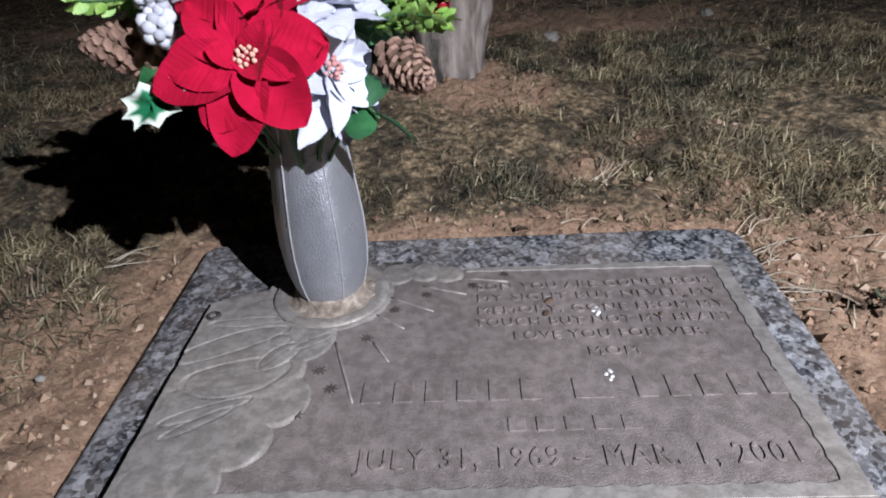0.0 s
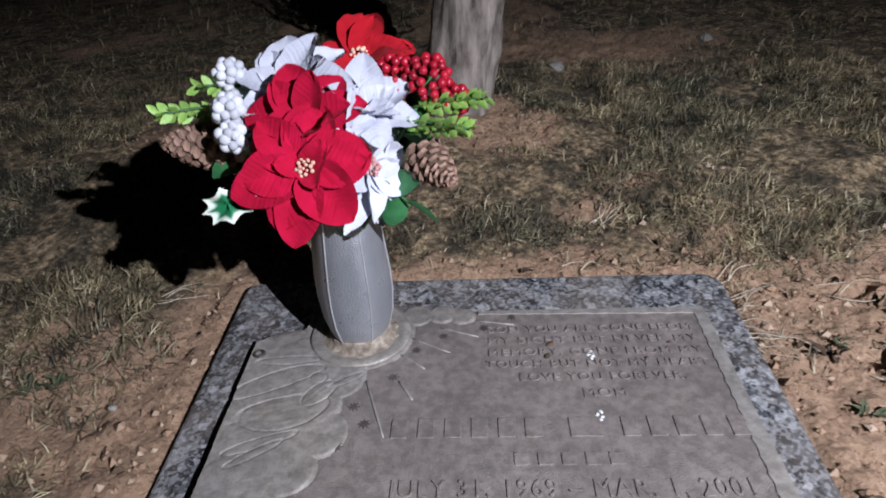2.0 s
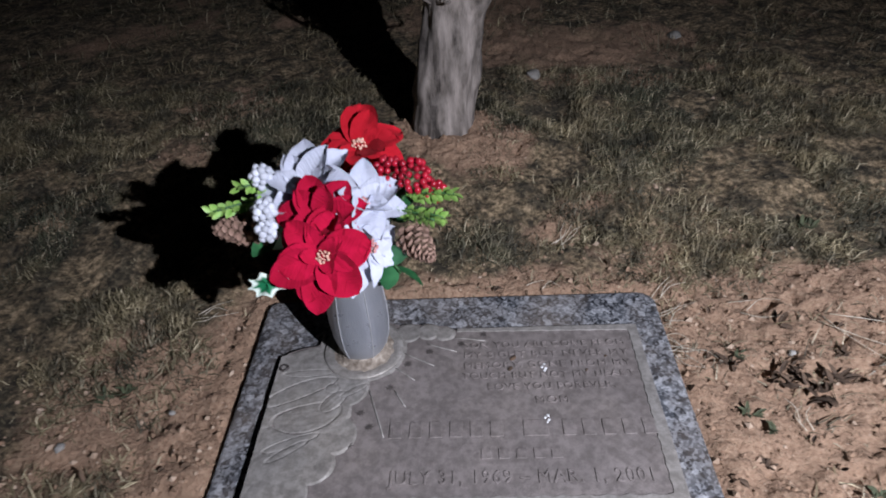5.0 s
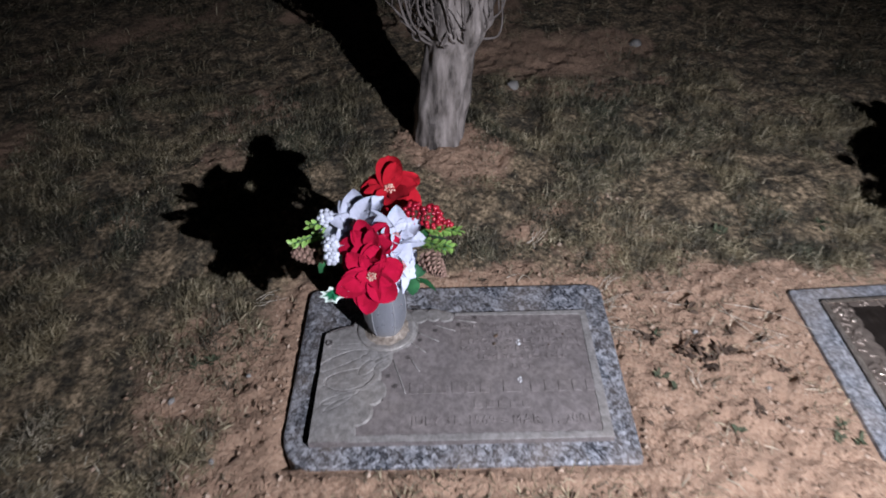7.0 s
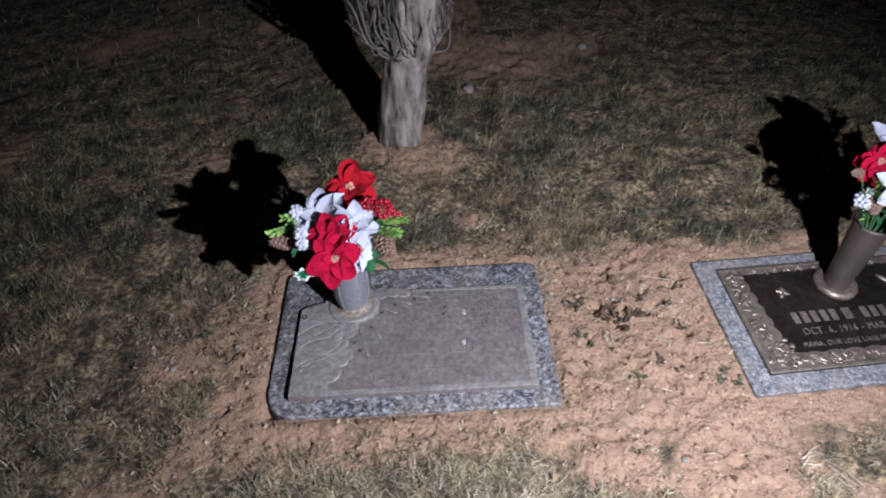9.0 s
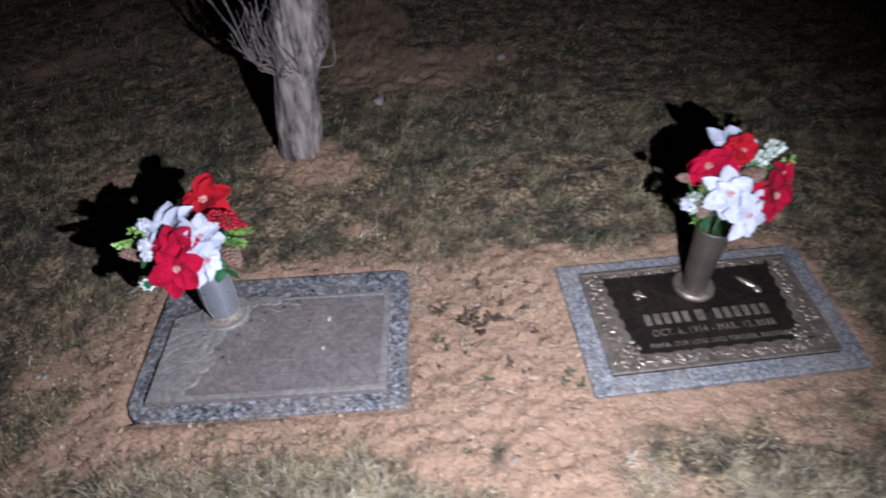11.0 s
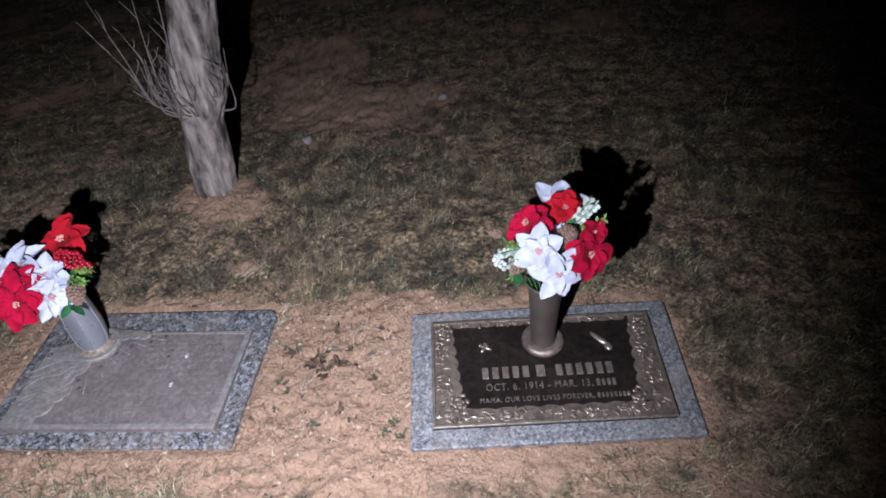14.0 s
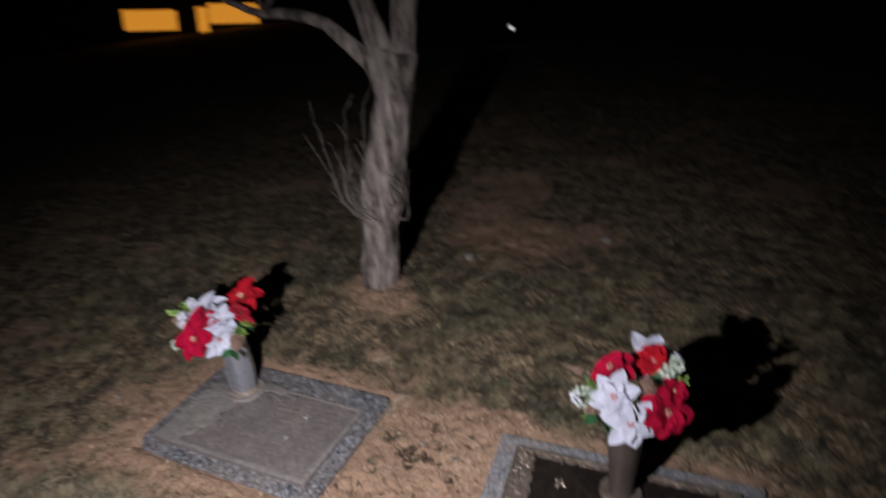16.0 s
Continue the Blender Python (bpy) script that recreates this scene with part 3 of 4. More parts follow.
def weathered_marker():
    marker = thing("grave_marker", "flush grave marker, weathered bronze plaque on dark speckled granite", "grave marker")
    part("granite_base", prism(rounded_rect(-0.362, -0.046, 0.357, 0.437, (0.075, 0.012, 0.03, 0.02)), -0.06, 0.0, 0.005), GRANITE_DARK, marker,
         "dark blue-grey speckled granite slab", smooth=False)
    for v in marker.children[0].data.vertices:
        if v.co.z > -0.03:
            v.co.z += 0.009 * (v.co.y + 0.046) / 0.483
    top = 0.02
    cloud_top = scallops(-0.008, 0.34, -0.1, 0.352, 2, -0.008) + scallops(-0.1, 0.352, -0.226, 0.345, 1, -0.02) + scallops(-0.226, 0.345, -0.246, 0.309, 1, 0.002) + scallops(-0.246, 0.309, -0.304, 0.288, 1, -0.004)
    outline = [(-0.305, 0), (0.305, 0), (0.305, 0.341)] + cloud_top + [(-0.305, 0.28)]
    plaque = part("bronze_plaque", prism(outline, -0.002, top - 0.003, 0.001), BRONZE_FIELD, marker, "grey-brown weathered bronze plaque", smooth=False)
    # raised rim with a wavy inner edge along the front, the right and the back
    rim = [(-0.225, 0.0), (0.305, 0.0), (0.305, 0.341), (-0.005, 0.341), (-0.005, 0.333)] + scallops(-0.005, 0.333, 0.288, 0.327, 9, 0.0012) + \
        scallops(0.288, 0.327, 0.284, 0.016, 14, 0.0018) + scallops(0.284, 0.016, -0.21, 0.016, 17, 0.0026) + [(-0.225, 0.012)]
    part("rim", prism(rim, top - 0.0035, top - 0.0014, 0.0008), BRONZE_RELIEF, plaque, "raised rim with wavy inner edge", smooth=False)
    part("cloud_relief", cast_clouds(top - 0.0031), BRONZE_RELIEF, plaque, "cast cloud bank with a plain winged form in low relief")
    # collar round the vase, with light rays and stars
    ring = lathe([(0.044, top - 0.003), (0.068, top - 0.003), (0.068, top), (0.065, top + 0.0016), (0.058, top + 0.0018), (0.054, top + 0.0002), (0.044, top - 0.001)], 48)
    part("vase_collar", ring, BRONZE_RELIEF, plaque, "round raised collar at the vase", pose(-0.164, 0.296, 0))
    crust = lathe([(0.03, top - 0.002), (0.056, top - 0.002), (0.05, top + 0.0005), (0.043, top + 0.002), (0.0405, top + 0.009), (0.0385, top + 0.013), (0.036, top + 0.013)], 72)
    for v in crust.verts:
        bump = noise.noise(v.co * 130) + 0.6 * noise.noise(v.co * 330)
        v.co.z += 0.0018 * bump
        v.co.xy *= 1 + 0.05 * noise.noise(v.co * 90 + Vector((5, 0, 0)))
    part("mud_crust", crust, CRUST, plaque, "dried mud caked in the collar", pose(-0.164, 0.296, 0))
    for a, b in (((-0.145, 0.205), (-0.114, 0.114)), ((-0.104, 0.203), (-0.085, 0.171)), ((-0.106, 0.252), (-0.073, 0.225)),
                 ((-0.094, 0.285), (-0.042, 0.255)), ((-0.056, 0.306), (-0.005, 0.286)), ((-0.007, 0.32), (0.044, 0.31))):
        a, b = Vector(a), Vector(b)
        part("light_ray", stroke([a.lerp(b, t / 4) for t in range(5)], 0.0018, top - 0.003, 0.0019), BRONZE_RELIEF, plaque)
    # stars take the dark bronze, so their recess shade is painted
    for x, y in ((-0.154, 0.161), (-0.138, 0.134), (-0.164, 0.101), (-0.112, 0.211), (-0.086, 0.26), (-0.051, 0.287), (0.003, 0.304), (0.041, 0.326)):
        part("star", star(x, y, 0.0075, top - 0.003), BRONZE_SHADE, plaque, "small star, dark with painted recess shade", smooth=False)
    z = top - 0.003
    lines = (("SON YOU ARE GONE FROM", 0.008, 0.297, 0.268), ("MY SIGHT BUT NEVER MY", 0.008, 0.2745, 0.27), ("MEMORY. GONE FROM MY", 0.008, 0.251, 0.27),
             ("TOUCH BUT NOT MY HEART", 0.004, 0.2285, 0.275), ("LOVE YOU FOREVER.", 0.045, 0.2045, 0.2), ("MOM", 0.118, 0.177, 0.05))
    for text, left, base, width in lines:
        words(text, left, base - 0.004, width, 0.0125, z, plaque, BRONZE_FIELD, label="raised verse lettering")
    for left, width, count in ((-0.106, 0.172, 6), (0.094, 0.04, 1), (0.152, 0.138, 5)):
        bars(left, 0.112, width, 0.029, count, z, plaque, BRONZE_FIELD, 0.0016)
    bars(0.03, 0.074, 0.118, 0.017, 5, z, plaque, BRONZE_FIELD, 0.0014)
    words("JULY 31, 1969 \u2013 MAR. 1, 2001", -0.102, 0.035, 0.367, 0.021, z, plaque, BRONZE_FIELD, label="raised date lettering")
    part("screw", lathe([(0.0085, top - 0.002), (0.0085, top), (0.0065, top + 0.0012), (0.0045, top + 0.0006), (0.0042, top - 0.0018)], 16), BRONZE_SHADE, plaque, "sunk screw", pose(-0.294, 0.257, 0))
    for x, y, r in ((0.137, 0.246, 0.005), (0.131, 0.143, 0.004)):
        bm = bmesh.new()
        for k in range(4):
            blob(bm, (x + 0.003 * math.sin(2.3 * k), y + 0.004 * k - 0.006, z), (r * (0.5 + 0.12 * k), r * 0.55, 0.0012), 40 * k)
        tagged(new("droppings", mesh_of(bm, "droppings", CHALK)), "dried white bird dropping on the bronze plaque", "dropping")
    rng = random.Random(12)
    for x, y, r in ((0.088, 0.268, 0.007), (0.082, 0.245, 0.006), (0.205, 0.238, 0.0035), (0.24, 0.268, 0.003)):
        bm = bmesh.new()
        blob(bm, (x, y, z + 0.0005), (r, r * 0.6, 0.0022), rng.uniform(0, 90))
        tagged(new("dirt_speck", mesh_of(bm, "dirt_speck", DEAD_LEAF)), "dark dirt speck stuck on the bronze plaque", "dirt")


weathered_marker()


# ---- the grave marker with the dark bronze plaque ----
def dark_marker():
    marker = thing("grave_marker", "flush grave marker, dark bronze plaque on pale blue-grey granite", "grave marker", m=MARKER_2)
    part("granite_base", prism(rounded_rect(-0.361, -0.211, 0.361, 0.211, (0.008,) * 4), -0.06, -0.006, 0.004), GRANITE_PALE, marker,
         "pale blue-grey granite slab", smooth=False)
    top = 0.006
    plaque = part("bronze_plaque", prism(rounded_rect(-0.305, -0.162, 0.3, 0.166, (0.004,) * 4), -0.008, top - 0.004, 0.001), BRONZE_DARK, marker,
                  "dark brown bronze plaque", smooth=False)
    z = top - 0.004
    ledge = 0.008
    for name, x0, y0, x1, y1 in (("rim_front", -0.305, -0.162, 0.3, -0.162 + ledge), ("rim_back", -0.305, 0.166 - ledge, 0.3, 0.166),
                                 ("rim_left", -0.305, -0.154, -0.305 + ledge, 0.158), ("rim_right", 0.3 - ledge, -0.154, 0.3, 0.158)):
        part("rim", prism(rounded_rect(x0, y0, x1, y1, (0.001,) * 4), z - 0.001, top + 0.001, 0.001), BRONZE_BRIGHT, plaque, "narrow bright rim", smooth=False)
    # floral border: a low bed with leaves and roses cast on it
    front = [(-0.296, -0.153), (0.291, -0.153)] + scallops(0.291, -0.118, -0.2, -0.118, 9, -0.006)[::1] + [(-0.296, -0.1)]
    left = [(-0.296, -0.1), (-0.225, -0.1)] + scallops(-0.232, -0.07, -0.25, 0.125, 5, -0.008) + [(-0.25, 0.157), (-0.296, 0.157)]
    right = [(0.291, 0.157), (0.245, 0.157)] + scallops(0.243, 0.125, 0.228, -0.07, 5, -0.008) + [(0.225, -0.112), (0.291, -0.112)]
    back = [(0.24, 0.157), (-0.245, 0.157)] + scallops(-0.245, 0.147, 0.24, 0.147, 12, -0.004)
    for outline in (front, left, right, back):
        part("border_bed", prism(outline, z - 0.001, z + 0.0015), BRONZE_BORDER, plaque, "cast floral border", smooth=False)
    rng = random.Random(21)
    leaves = []
    for k in range(230):
        side = rng.random()
        if side < 0.42:
            x, y = rng.uniform(-0.29, 0.285), rng.uniform(-0.15, -0.122)
        elif side < 0.64:
            x, y = rng.uniform(-0.29, -0.252), rng.uniform(-0.12, 0.152)
        elif side < 0.86:
            x, y = rng.uniform(0.246, 0.286), rng.uniform(-0.12, 0.152)
        else:
            x, y = rng.uniform(-0.25, 0.25), rng.uniform(0.149, 0.155)
        leaves.append((x, y, rng.uniform(0.006, 0.015), rng.uniform(0.002, 0.005), rng.uniform(0, 180)))
    for x0, y0 in ((-0.235, -0.098), (0.215, -0.1), (-0.268, 0.13), (0.266, 0.12)):
        for k in range(12):
            a, r = k * 2.4, 0.003 + 0.0022 * k
            leaves.append((x0 + r * math.cos(a), y0 + r * math.sin(a), 0.009, 0.006, math.degrees(a) + 90))
    for n, (x, y, a, b, turn) in enumerate(leaves):
        bm = bmesh.new()
        blob(bm, (x, y, z + 0.0015), (a, b, 0.0025 + 0.002 * rng.random()), turn, 8)
        # every sixth leaf is brighter bronze: scattered glints put into the colour
        ob = part("border_leaf", bm, BRONZE_BRIGHT if n % 6 == 0 else BRONZE_BORDER, plaque)
        ob.rotation_euler = (0, 0, 0)
    # bird and folded emblem, both plain
    bird = bmesh.new()
    for x, y, a, b, turn in ((-0.158, 0.073, 0.02, 0.005, -25), (-0.155, 0.08, 0.006, 0.014, 20), (-0.163, 0.067, 0.005, 0.012, -40), (-0.17, 0.082, 0.008, 0.004, 60)):
        blob(bird, (x, y, z), (a, b, 0.005), turn)
    part("bird_emblem", bird, BRONZE_BRIGHT, plaque, "small bright bird emblem")
    fold = bmesh.new()
    for x, y, a, b, turn in ((0.15, 0.085, 0.03, 0.008, 128), (0.162, 0.074, 0.027, 0.008, 132), (0.172, 0.058, 0.016, 0.011, 100)):
        blob(fold, (x, y, z), (a, b, 0.006), turn)
    part("folded_emblem", fold, BRONZE_BRIGHT, plaque, "small bright emblem")
    for left_, width, count in ((-0.172, 0.125, 5), (-0.03, 0.026, 1), (0.022, 0.15, 6)):
        bars(left_, -0.027, width, 0.035, count, z, plaque, BRONZE_BRIGHT)
    words("OCT. 6, 1914 - MAR. 13,", -0.165, -0.063, 0.275, 0.02, z, plaque, BRONZE_BRIGHT, label="bright raised date lettering")
    bars(0.12, -0.063, 0.05, 0.02, 4, z, plaque, BRONZE_BRIGHT)
    words("MAMA, OUR LOVE LIVES FOREVER,", -0.183, -0.098, 0.29, 0.014, z, plaque, BRONZE_BRIGHT, label="small bright raised lettering")
    bars(0.115, -0.098, 0.083, 0.014, 8, z, plaque, BRONZE_BRIGHT)
    ring = lathe([(0.034, z - 0.001), (0.058, z - 0.001), (0.057, z + 0.006), (0.052, z + 0.013), (0.044, z + 0.015), (0.034, z + 0.011)], 48)
    part("vase_collar", ring, BRONZE_BORDER, plaque, "domed bronze collar round the vase", pose(0.0, 0.088, 0))


dark_marker()


# ---- vases ----
def vase(name, label, place, material, profile, seams, facets, depth):
    ob = thing(name, label, "vase", m=place)
    inner = [(r - 0.003, z) for r, z in profile[::-1] if z > 0.12]
    part("body", lathe(list(profile) + [(profile[-1][0] - 0.002, profile[-1][1])] + inner, 64, facets, depth), material, ob)
    for k in range(seams):
        a = 2 * math.pi * k / seams
        pts = [((r + 0.0002) * math.cos(a), (r + 0.0002) * math.sin(a), z) for r, z in profile]
        part("seam", tube(pts, [0.0012] * len(pts), 6), PEWTER_SEAM, ob, "thin raised seam")
    return ob


vase("flower_vase", "hammered grey metal flower vase set in the weathered plaque", pose(-0.164, 0.296, 0.02, -1.5, 0, 2), PEWTER,
     [(0.031, 0.0), (0.036, 0.004), (0.041, 0.018), (0.0465, 0.04), (0.049, 0.07), (0.0485, 0.1), (0.046, 0.13), (0.0425, 0.165), (0.0395, 0.195), (0.0385, 0.215), (0.040, 0.232), (0.043, 0.24)], 6, 6, 0.03)
vase("flower_vase", "plain dull brown metal vase set in the dark plaque", MARKER_2 @ pose(0, 0.088, 0.006, -3, -1, 0), VASE_BROWN,
     [(0.034, 0.0), (0.034, 0.01), (0.033, 0.02), (0.035, 0.06), (0.038, 0.12), (0.041, 0.17), (0.043, 0.2), (0.046, 0.22), (0.047, 0.23)], 0, 0, 0.0)


# ---- artificial flowers ----
def petal(length, width, curl, fold, rng, tip=1.0):
    bm = bmesh.new()
    nu, nv = 14, 6
    rows = []
    ripple = rng.uniform(0, 9)
    for i in range(nu + 1):
        u = i / nu
        w = width * (2.22 * (u + 0.02) ** 0.55 * (1.002 - u) ** 0.6 if tip < 1.5 else 2.67 * (u + 0.02) ** 0.6 * (1.002 - u) ** 0.85)
        row = []
        for j in range(nv + 1):
            v = 2 * j / nv - 1
            z = curl * length * u * u + fold * v * v * w - 0.1 * width * math.exp(-(v * 4) ** 2) + 0.06 * width * math.sin(7 * u + 3 * v + ripple) + 0.05 * width * math.sin(11 * v + ripple) * u + 0.045 * width * math.sin(20 * (u - 0.45 * abs(v)) + ripple) * abs(v)
            row.append(bm.verts.new((u * length * (1 - 0.25 * abs(curl) * u), v * w, z)))
        rows.append(row)
    for a, b in zip(rows, rows[1:]):
        for j in range(nv):
            bm.faces.new((a[j], b[j], b[j + 1], a[j + 1]))
    return bm


def facing(at, way, spin=0.0):
    """A pose at that place whose z axis points the given way."""
    return Matrix.Translation(at) @ Vector(way).to_track_quat("Z", "Y").to_matrix().to_4x4() @ pose(0, 0, 0, 0, 0, spin)


def beads(count, spread, size, rng, rise=0.0):
    bm = bmesh.new()
    for k in range(count):
        a, r = k * 2.4, spread * math.sqrt((k + 0.5) / count)
        bmesh.ops.create_icosphere(bm, subdivisions=1, radius=size * rng.uniform(0.7, 1.2), matrix=pose(r * math.cos(a), r * math.sin(a), rise * (1 - r / spread / 2) + 0.003 * rng.random()))
    return bm


def flower(parent, name, at, way, radius, material, heart, seed, rings=((6, 1.0, 0.12), (5, 0.72, 0.5)), wide=0.3, tip=1.0, label=""):
    rng = random.Random(seed)
    head = part(name, beads(15, radius * 0.13, radius * 0.032, rng, radius * 0.2), heart, parent, label, facing(at, way, rng.uniform(0, 360)))
    for count, size, lift in rings:
        turn = rng.uniform(0, 60)
        for k in range(count):
            bm = petal(radius * size * rng.uniform(0.9, 1.08), radius * size * wide * rng.uniform(0.9, 1.12), rng.uniform(-0.42, 0.08), rng.uniform(0.05, 0.55), rng, tip)
            part("petal", bm, material, head, m=pose(0, 0, 0.003 * size, 0, -math.degrees(math.atan(lift)) + rng.uniform(-9, 9), turn + 360 * k / count + rng.uniform(-9, 9)))
    return head


def leaf_mesh(length, width, name, material):
    bm = bmesh.new()
    left, right, mid = [], [], []
    for i in range(6):
        u = i / 5
        w = width * math.sin(math.pi * (0.06 + 0.92 * u)) ** 0.8
        z = 0.25 * length * u * (1 - u)
        mid.append(bm.verts.new((u * length, 0, z - 0.1 * w)))
        left.append(bm.verts.new((u * length, w, z + 0.15 * w)))
        right.append(bm.verts.new((u * length, -w, z + 0.15 * w)))
    for i in range(5):
        bm.faces.new((mid[i], mid[i + 1], left[i + 1], left[i]))
        bm.faces.new((right[i], right[i + 1], mid[i + 1], mid[i]))
    return mesh_of(bm, name, material)


SMALL_LEAF = leaf_mesh(0.0155, 0.0042, "leaf", LEAF_BRIGHT)
DARK_LEAF = leaf_mesh(0.045, 0.014, "leaf", LEAF_DARK)
PALE_LEAF = leaf_mesh(0.016, 0.006, "leaf", LEAF_PALE)


def sprig(parent, a, b, leaf, count, seed, tilt=45):
    rng = random.Random(seed)
    a, b = Vector(a), Vector(b)
    stem = part("leaf_sprig", tube(glide([a, a.lerp(b, 0.5) + Vector((0, 0, 0.005)), b], 4), [0.0016] * 9, 6), STEM_GREEN, parent, "sprig of small green plastic leaves")
    d = (b - a).normalized()
    frame_ = d.to_track_quat("X", "Z").to_matrix().to_4x4()
    for k in range(count):
        u = 0.15 + 0.87 * k / count
        m = Matrix.Translation(a.lerp(b, min(u, 1))) @ frame_ @ pose(0, 0, 0, 137.5 * k + rng.uniform(-25, 25), 0, 0) @ pose(0, 0, 0, 0, 0, tilt + rng.uniform(-12, 12))
        part("leaf", leaf, None, stem, m=m)
    return stem


def ball(radius, material, name="berry"):
    bm = bmesh.new()
    bmesh.ops.create_icosphere(bm, subdivisions=2, radius=radius)
    return mesh_of(bm, name, material)


WHITE_BERRY, RED_BERRY = ball(0.0056, BERRY_WHITE), ball(0.0052, BERRY_RED)


def berries(parent, at, way, count, berry, spread, seed, label):
    rng = random.Random(seed)
    m = facing(at, way)
    stem = part("berry_cluster", tube([(0, 0, -0.03), (0, 0, -0.012), (0, 0, spread * 0.4)], [0.0015] * 3, 6), STEM_GREEN, parent, label, m)
    for k in range(count):
        h = 1 - 1.5 * (k + 0.5) / count
        r = math.sqrt(max(1 - h * h, 0.05))
        p = Vector((r * math.cos(2.4 * k), r * math.sin(2.4 * k), h)) * spread * rng.uniform(0.85, 1.05)
        part("berry", berry, None, stem, m=Matrix.Translation(p) @ Matrix.Scale(rng.uniform(0.82, 1.1), 4))
    return stem


def scale_mesh():
    bm = bmesh.new()
    out = [(0, -0.003), (0.008, -0.0055), (0.013, -0.005), (0.0155, 0), (0.013, 0.005), (0.008, 0.0055), (0, 0.003)]
    low = [bm.verts.new((x, y, -0.0012 + 0.15 * x)) for x, y in out]
    high = [bm.verts.new((x, y, 0.0012 + 0.24 * x)) for x, y in out]
    bm.faces.new(high)
    bm.faces.new(low[::-1])
    for i in range(7):
        bm.faces.new((low[i], low[(i + 1) % 7], high[(i + 1) % 7], high[i]))
    return mesh_of(bm, "scale", CONE_BROWN, False)


CONE_SCALE = scale_mesh()


def pinecone(parent, at, way, size, seed):
    rng = random.Random(seed)
    # core coloured dark to paint the shade in the gaps between scales
    core = part("pinecone", lathe([(0.004, -0.022), (0.013, -0.012), (0.014, 0.0), (0.009, 0.016), (0.002, 0.026)], 12), DEAD_LEAF, parent, "brown open pinecone",
                facing(at, way) @ Matrix.Scale(size, 4))
    count = 62
    for k in range(count):
        u = k / count
        r = 0.014 * math.sin(math.pi * (0.2 + 0.78 * u)) ** 0.7
        part("scale", CONE_SCALE, None, core, m=pose(0, 0, -0.02 + 0.045 * u, 0, 0, 137.5 * k) @ pose(r * 0.5, 0, 0, 0, -10 - 60 * u + rng.uniform(-6, 6), 0) @ Matrix.Scale(1.05 - 0.55 * u, 4))
    return core


def holly_leaf(parent, at, way, size, spin):
    bm = bmesh.new()
    layer = bm.verts.layers.float.new("margin")
    rim = []
    n = 24
    for k in range(n):
        a = 2 * math.pi * k / n
        spike = 1.0 + (0.24 if k % 3 == 0 else -0.12)
        rim.append(Vector((math.cos(a) * 1.0 * spike, math.sin(a) * 0.55 * spike, 0)))
    loops = []
    for f in (0.25, 0.6, 0.85, 1.0):
        ring = []
        for p in rim:
            q = Vector((p.x, p.y, 0)) * f * size
            v = bm.verts.new((q.x, q.y, 0.25 * abs(q.y) + 0.12 * size * math.sin(3 * f + 4 * p.x)))
            v[layer] = f ** 2
            ring.append(v)
        loops.append(ring)
    for a, b in zip(loops, loops[1:]):
        for k in range(n):
            bm.faces.new((a[k], b[k], b[(k + 1) % n], a[(k + 1) % n]))
    bm.faces.new(loops[0])
    return part("holly_leaf", bm, HOLLY, parent, "green holly leaf with a white margin", facing(at, way, spin))


def stems(parent, foot, heads):
    for k, head in enumerate(heads):
        a, b = Vector(foot), Vector(head)
        part("stem", tube(glide([a, a.lerp(b, 0.55) + Vector((0, 0, 0.012)), b], 4), [0.0022] * 9, 6), STEM_GREEN, parent)


